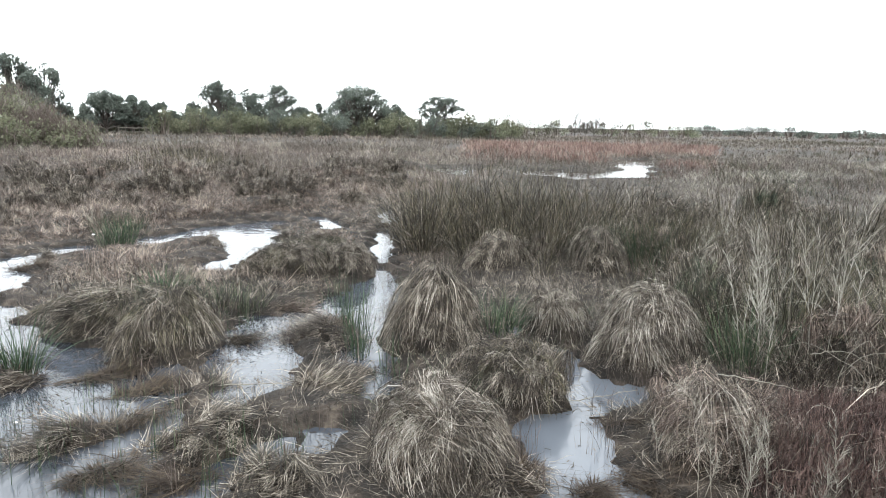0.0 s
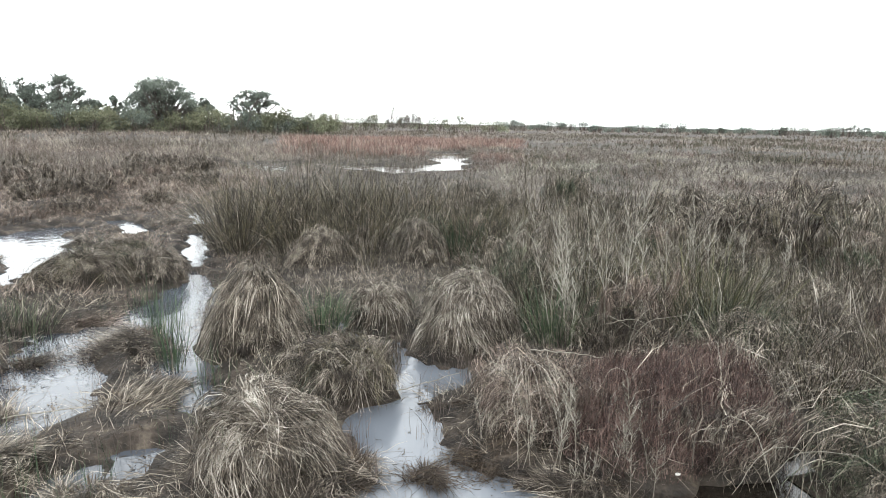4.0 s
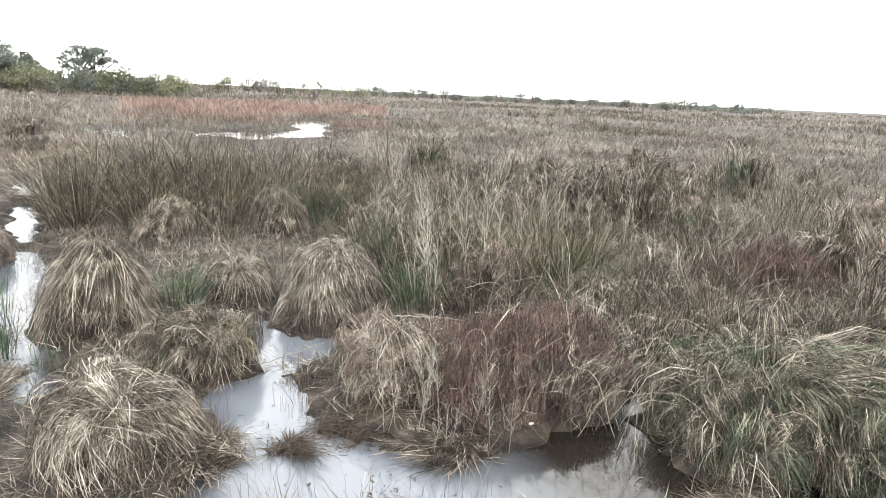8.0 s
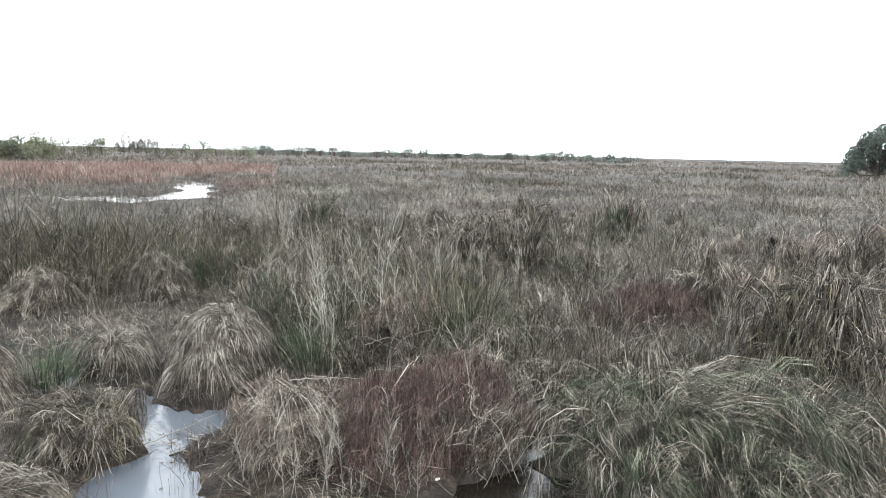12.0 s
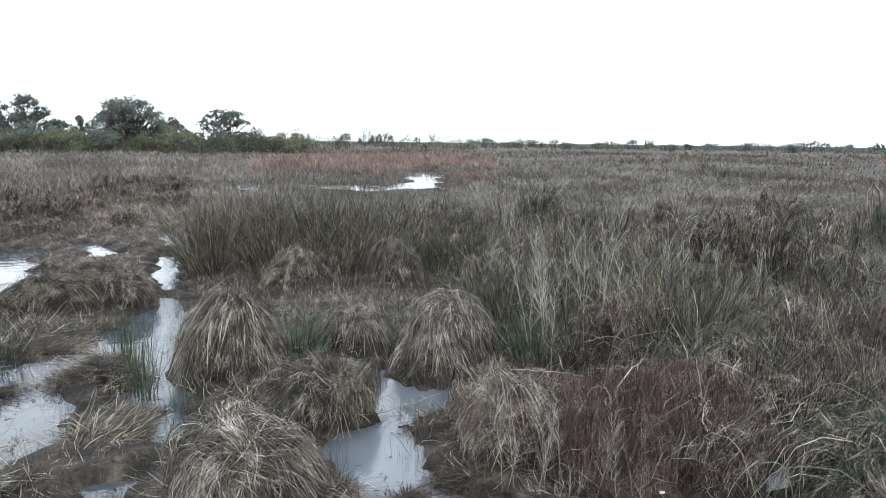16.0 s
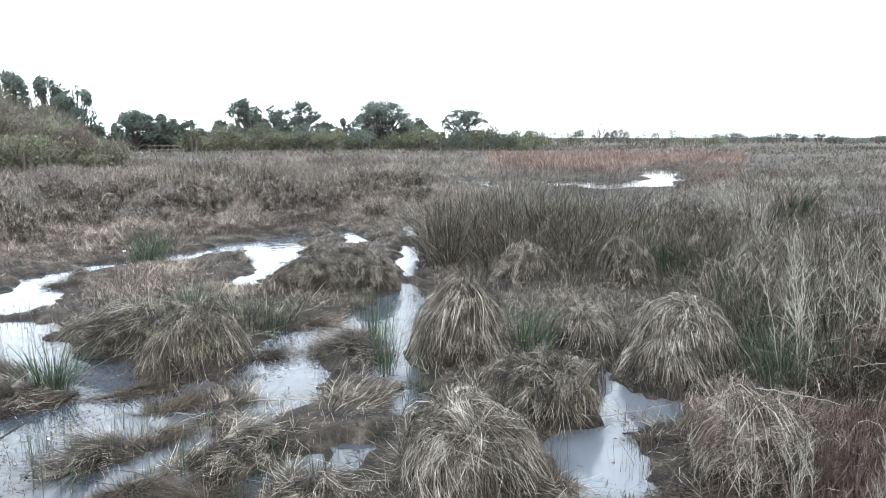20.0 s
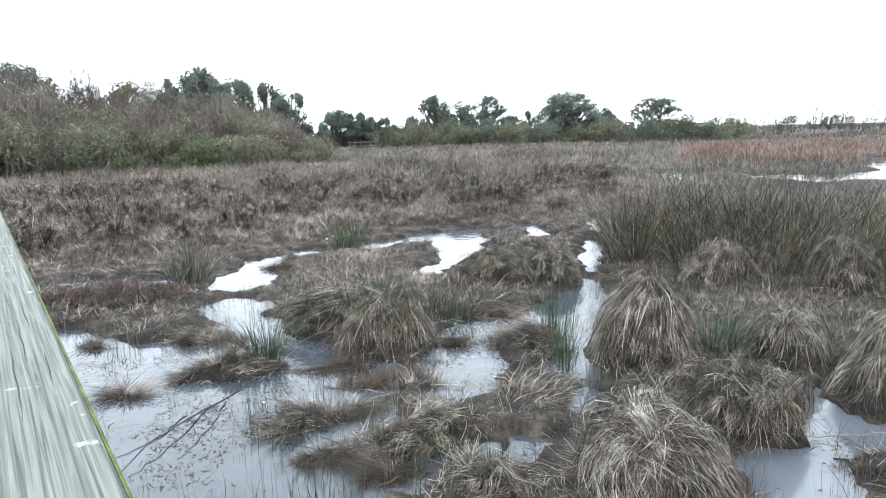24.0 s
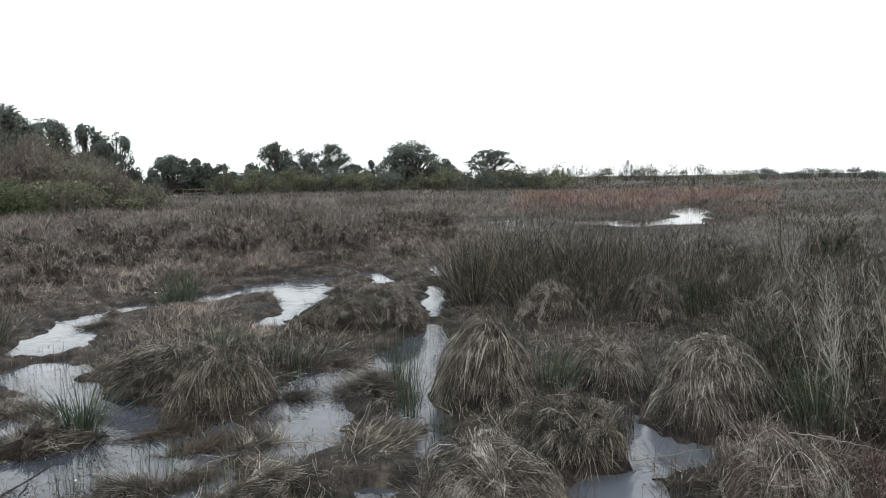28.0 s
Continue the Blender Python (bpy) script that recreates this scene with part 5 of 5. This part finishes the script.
tree(EVERGREEN, 16.8, D + 2, 6.6, 7.6, 1.0, 24, n=4600, clumps=13, gaps=0.34, lean=0.0)
tree("thin-crowned windswept tree with open limbs", 14.6, D, 7.3, 8.0, 2.0, 5, n=4200, clumps=15, gaps=0.42, lean=0.0, trunks=2)
tree("small dark windswept tree", 12.3, D, 4.3, 5.0, 1.2, 6, n=1800, clumps=8, lean=0.0)
tree("slim dark evergreen tree", 11.0, D, 4.9, 2.8, 1.6, 7, n=900, clumps=9, gaps=0.4, lean=0.0)
tree(EVERGREEN, 21.2, D, 4.6, 5.4, 0.8, 8, n=3200, clumps=11, lean=0.0)
tree(EVERGREEN, 27.6, 90, 5.6, 6.2, 0.8, 9, n=5000, clumps=14, gaps=0.28, lean=0.0)
tree(EVERGREEN, 25.6, 91, 5.2, 5.6, 0.8, 29, n=4200, clumps=13, gaps=0.28, lean=0.0)
tree("dark evergreen tree sloping down to the hedge", 23.6, 92, 4.4, 6.0, 0.7, 10, n=3600, clumps=12, gaps=0.28, lean=0.0)
tree("tall dark pine above the thicket", 31.4, 62, 6.4, 3.8, 1.6, 11, n=3000, clumps=14, gaps=0.36, size=0.16, lean=0.0)
tree("tall dark pine above the thicket", 33.6, 62, 7.0, 5.0, 1.6, 12, n=4200, clumps=15, gaps=0.33, size=0.16, lean=0.0)
tree("dark evergreen above the thicket", 35.8, 61, 7.4, 5.0, 1.6, 22, n=4600, clumps=15, gaps=0.30, size=0.16, lean=0.0)
tree("broad dark evergreen above the thicket", 38.4, 60, 8.2, 6.0, 1.8, 13, n=6000, clumps=18, gaps=0.28, size=0.17, lean=0.0)
tree("dark evergreen above the thicket", 41.2, 58, 7.0, 3.2, 2.4, 14, n=2400, clumps=9, gaps=0.3, size=0.16, lean=0.0)
tree("dark evergreen crowding the thicket", 32.6, 60, 5.6, 4.6, 1.0, 51, n=3600, clumps=13, gaps=0.28, size=0.16, lean=0.0)
tree("dark evergreen crowding the thicket", 36.9, 60, 7.2, 5.0, 1.4, 52, n=4200, clumps=14, gaps=0.28, size=0.16, lean=0.0)
tree("dark evergreen crowding the thicket", 40.0, 59, 7.3, 4.4, 1.4, 53, n=3600, clumps=13, gaps=0.28, size=0.16, lean=0.0)
tree("olive-green tree above the thicket", 44.2, 56, 6.6, 4.6, 1.4, 54, mat=LEAF_OLIVE_HAZED, n=3800, clumps=13, gaps=0.3, size=0.15, lean=0.0)
tree("leafless tree above the thicket", 47.2, 52, 6.6, 4.5, 1.6, 55, n=0, clumps=18, lean=0.0, name="bare_tree", group="bare thicket trees")
tree("dark evergreen behind the thicket", 54.6, 55, 7.2, 5.4, 1.6, 56, n=5000, clumps=15, gaps=0.25, size=0.16, lean=0.0)
tree("broad dark evergreen behind the thicket", 51.2, 55, 7.6, 6.4, 1.8, 15, n=6500, clumps=18, gaps=0.25, size=0.16, lean=0.0)
tree("large dark evergreen beyond the marsh", -72.4, 75, 5.9, 6.6, 0.4, 16, n=7000, clumps=17, gaps=0.25, size=0.18, lean=0.0)
for i, (az, h, w) in enumerate([(-11.6, 5.4, 4.0), (-13.2, 5.0, 5.4), (-12.5, 4.2, 3.6)]):
    tree("bare leafless tree on the far marsh edge", az, 135, h, w, 1.2, 30 + i, n=0, clumps=16, lean=0.0, name="bare_tree", group="bare far trees")


def shrub(label, az, dist, height, width, seed, leaf, twig, leaves, stems, group, name="shrub", size=0.12, spray=0):
    """A ragged bush: fanning fine stems and leaf sprays."""
    g = np.random.default_rng(seed)
    x, y = place(az, dist)
    ob = thing(name, label, "shrub", group, at=(x, y, 0.05))
    ob.rotation_euler = (0, 0, radians(az))
    if stems:
        k = stems
        f = g.uniform(0, 2 * math.pi, k)
        r = np.sqrt(g.uniform(0, 1, k))
        base = np.stack([r * np.cos(f) * width * 0.3, r * np.sin(f) * width * 0.25, np.zeros(k)], 1)
        part("twig_mass", blades("twig_mass", base, f + g.normal(0, 0.5, k), height * g.uniform(0.5, 1.08, k), np.abs(g.normal(0, 0.18, k)) + 0.32 * r, g.normal(0, 0.25, k), 0.0009 * dist * g.uniform(0.5, 1.2, k), twig, 3, 0.4), ob, kind="stuff")
    if leaves or spray:
        blobs = []
        for _ in range(11):
            f = g.uniform(-1, 1)
            arch = math.sqrt(1 - (0.9 * f) ** 2)
            blobs.append((f * width * 0.42, g.normal(0, width * 0.12), height * arch * g.uniform(0.25, 0.78), width * 0.24, width * 0.22, height * g.uniform(0.18, 0.28)))
        b = np.array(blobs)
        b[:, 5] *= 1.1
        kz = height / (b[:, 2] + b[:, 5]).max()
        b[:, 2] *= kz
        b[:, 5] *= kz
        blobs = [tuple(v) for v in b]
        if leaves:
            part("foliage", leaf_cloud("foliage", blobs, int(leaves * 1.7), size * 0.68, leaf, 0.3, seed), ob, kind="stuff")
        if spray:
            part("twig_spray", leaf_cloud("twig_spray", blobs, int(spray * 1.4), 0.30, twig, 0.15, seed + 1, thin=0.10, upright=0.7), ob, kind="stuff")
    return ob


# left-hand thicket
thick = np.random.default_rng(3)
for i in range(74):
    az = 30.5 + 26.5 * (i + thick.uniform(0, 1)) / 74
    back = thick.uniform(0, 1)
    dist = 41 + 12 * back - 0.12 * (az - 30)
    rise = np.interp(az, [30, 32, 36, 45, 56], [2.8, 4.2, 5.6, 6.9, 7.2])
    h = rise * (0.5 + 0.5 * back) * thick.uniform(0.85, 1.1)
    sort = thick.integers(0, 5)
    if sort == 0:
        shrub("grey-brown leafless willow scrub in a thicket", az, dist, h * 1.05, 4.2, 200 + i, None, TWIG_BROWN, 0, 140, "thicket shrubs", spray=2600)
    elif sort == 1:
        shrub("dull green scrub with bare twigs in a thicket", az, dist, h * 0.9, 4.0, 200 + i, LEAF_OLIVE_HAZED, TWIG_BROWN, 2600, 80, "thicket shrubs", spray=700)
    elif sort == 2:
        shrub("green gorse bush at the thicket edge", az, dist - 1.5, h * 0.62, 3.6, 200 + i, LEAF_GREEN, TWIG_BROWN, 3200, 30, "thicket shrubs", spray=200)
    elif sort == 3:
        shrub("olive scrub at the thicket edge", az, dist - 1, h * 0.7, 4.0, 200 + i, LEAF_OLIVE_HAZED, TWIG_BROWN, 3000, 60, "thicket shrubs", spray=400)
    else:
        shrub("pale grey leafless scrub in a thicket", az, dist, h, 4.0, 200 + i, LEAF_OLIVE_HAZED, SCRUB_GREY if i % 2 else TWIG_BROWN, 1700, 70, "thicket shrubs", spray=1500)

# hedge under the far trees
for i in range(42):
    az = 30.5 - 36 * (i + thick.uniform(0, 1)) / 42
    shrub("olive-green hedge bush under the far trees", az, D - 6 + thick.uniform(0, 8), thick.uniform(2.6, 4.1), 5.0, 300 + i, LEAF_OLIVE_HAZED if i % 3 else LEAF_DARK_HAZED, TWIG_BROWN, 1500, 24, "far hedge bushes", "hedge_bush", 0.2)
# low bushes on the skyline
for az, h, w in [(-4.6, 3.2, 6), (-5.6, 3.9, 7), (-6.5, 4.0, 7), (-7.4, 3.5, 6), (-9.0, 3.5, 6), (-10.0, 3.0, 5), (-14.2, 2.8, 5), (-15.6, 3.2, 5), (-17.2, 3.3, 7), (-18.8, 2.8, 6), (-20.5, 2.3, 6)]:
    shrub("dark rounded bush on the skyline", az, 135 + 4 * abs(az + 10) * 0.3, h * 1.4, w, int(400 - az * 10), LEAF_OLIVE_HAZED, TWIG_BROWN, 700, 30, "skyline bushes", "skyline_bush", 0.22)
for i in range(40):
    az = -21 - 34 * (i + thick.uniform(0, 1)) / 40
    dist = thick.uniform(200, 300)
    shrub("hazy low bush on the far skyline", az, dist, thick.uniform(2.2, 4.8), thick.uniform(4, 11), 500 + i, LEAF_DARK_HAZED, TWIG_BROWN, 500, 40, "skyline bushes", "skyline_bush", 0.35)


# ---- handrail beside the camera ----
def board(name, length, width, thick_, mat, parent, label="", bevel=0.006):
    bm = bmesh.new()
    bmesh.ops.create_cube(bm, size=1)
    bmesh.ops.scale(bm, vec=(length, width, thick_), verts=bm.verts)
    bmesh.ops.bevel(bm, geom=bm.edges[:], offset=bevel, segments=2, affect="EDGES")
    me = bpy.data.meshes.new(name)
    bm.to_mesh(me)
    bm.free()
    me.materials.append(mat)
    return part(name, me, parent, label)


rail = thing("handrail", "weathered grey wooden handrail with mossy edge", "handrail", at=(-3.27, 2.48, 0.0))
rail.rotation_euler = (0, 0, math.atan2(3.0, -4.25))
top = board("top_plank", 8.0, 0.19, 0.045, WOOD, rail)
top.location = (0, 0.098, 1.4275)
edge = board("moss_edge", 7.98, 0.012, 0.030, MOSS, rail, "yellow-green moss along the edge", 0.005)
edge.location = (0, 0.001, 1.432)
for sx in (-2.6, -0.2, 2.2, 3.8):
    post = board("post", 1.9, 0.09, 0.09, WOOD, rail)
    post.matrix_local = Matrix.Translation((sx, 0.10, 1.405 - 0.95)) @ Matrix.Rotation(math.pi / 2, 4, "Y")
lower = board("lower_rail", 7.8, 0.035, 0.14, WOOD, rail)
lower.location = (0, 0.165, 0.85)
crack = np.random.default_rng(5)
SPLIT = material("split_wood", [(0.03, 0.028, 0.022), (0.06, 0.055, 0.045)], island=0.0)
for sx, sy, ln in ((-1.85, 0.062, 0.42), (-2.2, 0.085, 0.5), (-1.5, 0.10, 0.26), (-2.4, 0.05, 0.3), (-2.6, 0.12, 0.6), (-1.95, 0.14, 0.4)):
    k = np.linspace(0, 1, 9)
    line = np.stack([sx + ln * k, sy + np.cumsum(crack.normal(0, 0.0015, 9)), np.full(9, 1.4502)], 1)
    part("split", tubes("split", [(line, 0.0019 * np.sin(math.pi * k) + 0.0003, 5)], SPLIT), rail, "dark drying split in the wood")


# ---- loose small things ----
def stalk(label, points, thick_, mat, name="fallen_stalk", group="fallen stalks", category="stalk"):
    p = np.array(points, float)
    t = np.linspace(0, 1, len(p))
    k = np.linspace(0, 1, 14)
    line = np.stack([np.interp(k, t, p[:, c]) for c in range(3)], 1)
    line[1:-1] = (line[:-2] + 2 * line[1:-1] + line[2:]) / 4 + rng.normal(0, 0.004, (12, 3))
    ob = part(name, tubes(name, [(line, thick_ * (1.1 - 0.6 * k), 5)], mat))
    return tagged(ob, label, category, group)


STALK = "pale dry stalk fallen across the heath"
for i in range(16):
    k0 = hum_rng.uniform(-0.12, 0.12, 3)
    far, near = (3.30 + k0[0], 2.85 + k0[1] * 1.6, 0.46), (2.34 + k0[2], 2.30 + hum_rng.uniform(-0.35, 0.4), 0.22)
    mid = tuple((a + b) / 2 + hum_rng.normal(0, 0.05) for a, b in zip(far, near))
    stalk(STALK, [far, (mid[0], mid[1], mid[2] + 0.1), near], hum_rng.uniform(0.0010, 0.0020), STRAW)
stalk(STALK, [(1.82, 3.92, 0.42), (1.98, 3.70, 0.47), (2.25, 3.66, 0.42)], 0.0032, GREY_TWIG)
stalk(STALK, [(2.62, 4.25, 0.45), (2.82, 4.20, 0.50), (3.00, 4.05, 0.42)], 0.003, GREY_TWIG)
stalk("pale dry stalk lying across the stream", [(0.72, 4.28, 0.03), (1.05, 4.36, 0.025), (1.50, 4.50, 0.05)], 0.004, GREY_TWIG)
stalk("pale dry stalk lying in the mat", [(-1.65, 4.45, 0.05), (-1.2, 4.5, 0.06), (-0.9, 4.62, 0.08)], 0.004, GREY_TWIG)
for i in range(26):
    az, dist = hum_rng.uniform(-66, -22), hum_rng.uniform(3.2, 6.5)
    sx, sy = place(az, dist)
    f, ln, z0 = hum_rng.uniform(0, 6.28), hum_rng.uniform(0.25, 0.6), hum_rng.uniform(0.35, 0.55)
    mid = (sx + ln * math.cos(f), sy + ln * math.sin(f), z0 + 0.12)
    stalk("thin bleached stalk arching over the grass", [(sx, sy, z0 - 0.25), (sx + 0.3 * ln * math.cos(f), sy + 0.3 * ln * math.sin(f), z0), mid, (sx + 1.5 * ln * math.cos(f), sy + 1.5 * ln * math.sin(f), z0 - 0.05)], 0.0022, GREY_TWIG, "arching_stalk", "arching stalks")

# Thin dark tubes flat on the water: a branch and its reflections as shapes.
drowned = thing("branch_and_reflection", "dark forked branch in the pool, modelled together with its reflections", "branch", at=(-3.15, 3.4, 0.0))
for pts in ([(0.10, -0.75), (-0.06, -0.35), (-0.10, 0.15), (0.03, 0.75)], [(0.18, -0.65), (0.08, -0.25), (-0.02, 0.3)], [(-0.12, -0.55), (-0.08, -0.2), (-0.10, 0.15)], [(0.30, -0.4), (0.18, 0.0), (0.02, 0.45)]):
    p = np.array(pts)
    k = np.linspace(0, 1, 12)
    t = np.linspace(0, 1, len(p))
    line = np.stack([np.interp(k, t, p[:, 0]) + 0.05 * np.sin(k * 3.1) + rng.normal(0, 0.01, 12), np.interp(k, t, p[:, 1]), np.full(12, 0.004)], 1)
    part("branch", tubes("branch", [(line, 0.0030 * (0.5 + 0.7 * k), 5)], PEAT), drowned)


def scrap(label, x, y, z, size, seed):
    g = np.random.default_rng(seed)
    bm = bmesh.new()
    bmesh.ops.create_icosphere(bm, subdivisions=2, radius=1)
    for v in bm.verts:
        v.co = v.co * (1 + g.normal(0, 0.12))
        v.co = Vector((v.co.x * size, v.co.y * size * 0.6, v.co.z * size * 0.35))
    me = bpy.data.meshes.new("litter_scrap")
    bm.to_mesh(me)
    bm.free()
    me.materials.append(LITTER)
    ob = part("litter_scrap", me)
    ob.location = (x, y, z)
    return tagged(ob, label, "litter", "white scraps")


scrap("white scrap of litter on the tussock bank", -1.07, 8.45, 0.10, 0.07, 1)
scrap("small white shell on wet ground by the dark pool", 2.19, 2.70, 0.10, 0.018, 2)
scrap("tiny white scrap floating on the pool", -2.81, 3.89, 0.01, 0.014, 3)
scrap("small white scrap on the flattened grass", -5.76, 10.31, 0.12, 0.03, 4)

fence = thing("fence", "low grey post and rail fence under the far trees", "fence", at=(*place(25.5, 88), -0.25))
fence.rotation_euler = (0, 0, radians(25.5))
for i in range(6):
    post = board("fence_post", 0.09, 0.09, 1.5, BARK, fence, "", 0.01)
    post.location = (-1.9 + i * 0.76, 0, 0.75)
for z in (0.75, 1.25):
    bar = board("fence_rail", 4.0, 0.04, 0.08, SCRUB_GREY, fence, "", 0.01)
    bar.location = (0, -0.09, z)
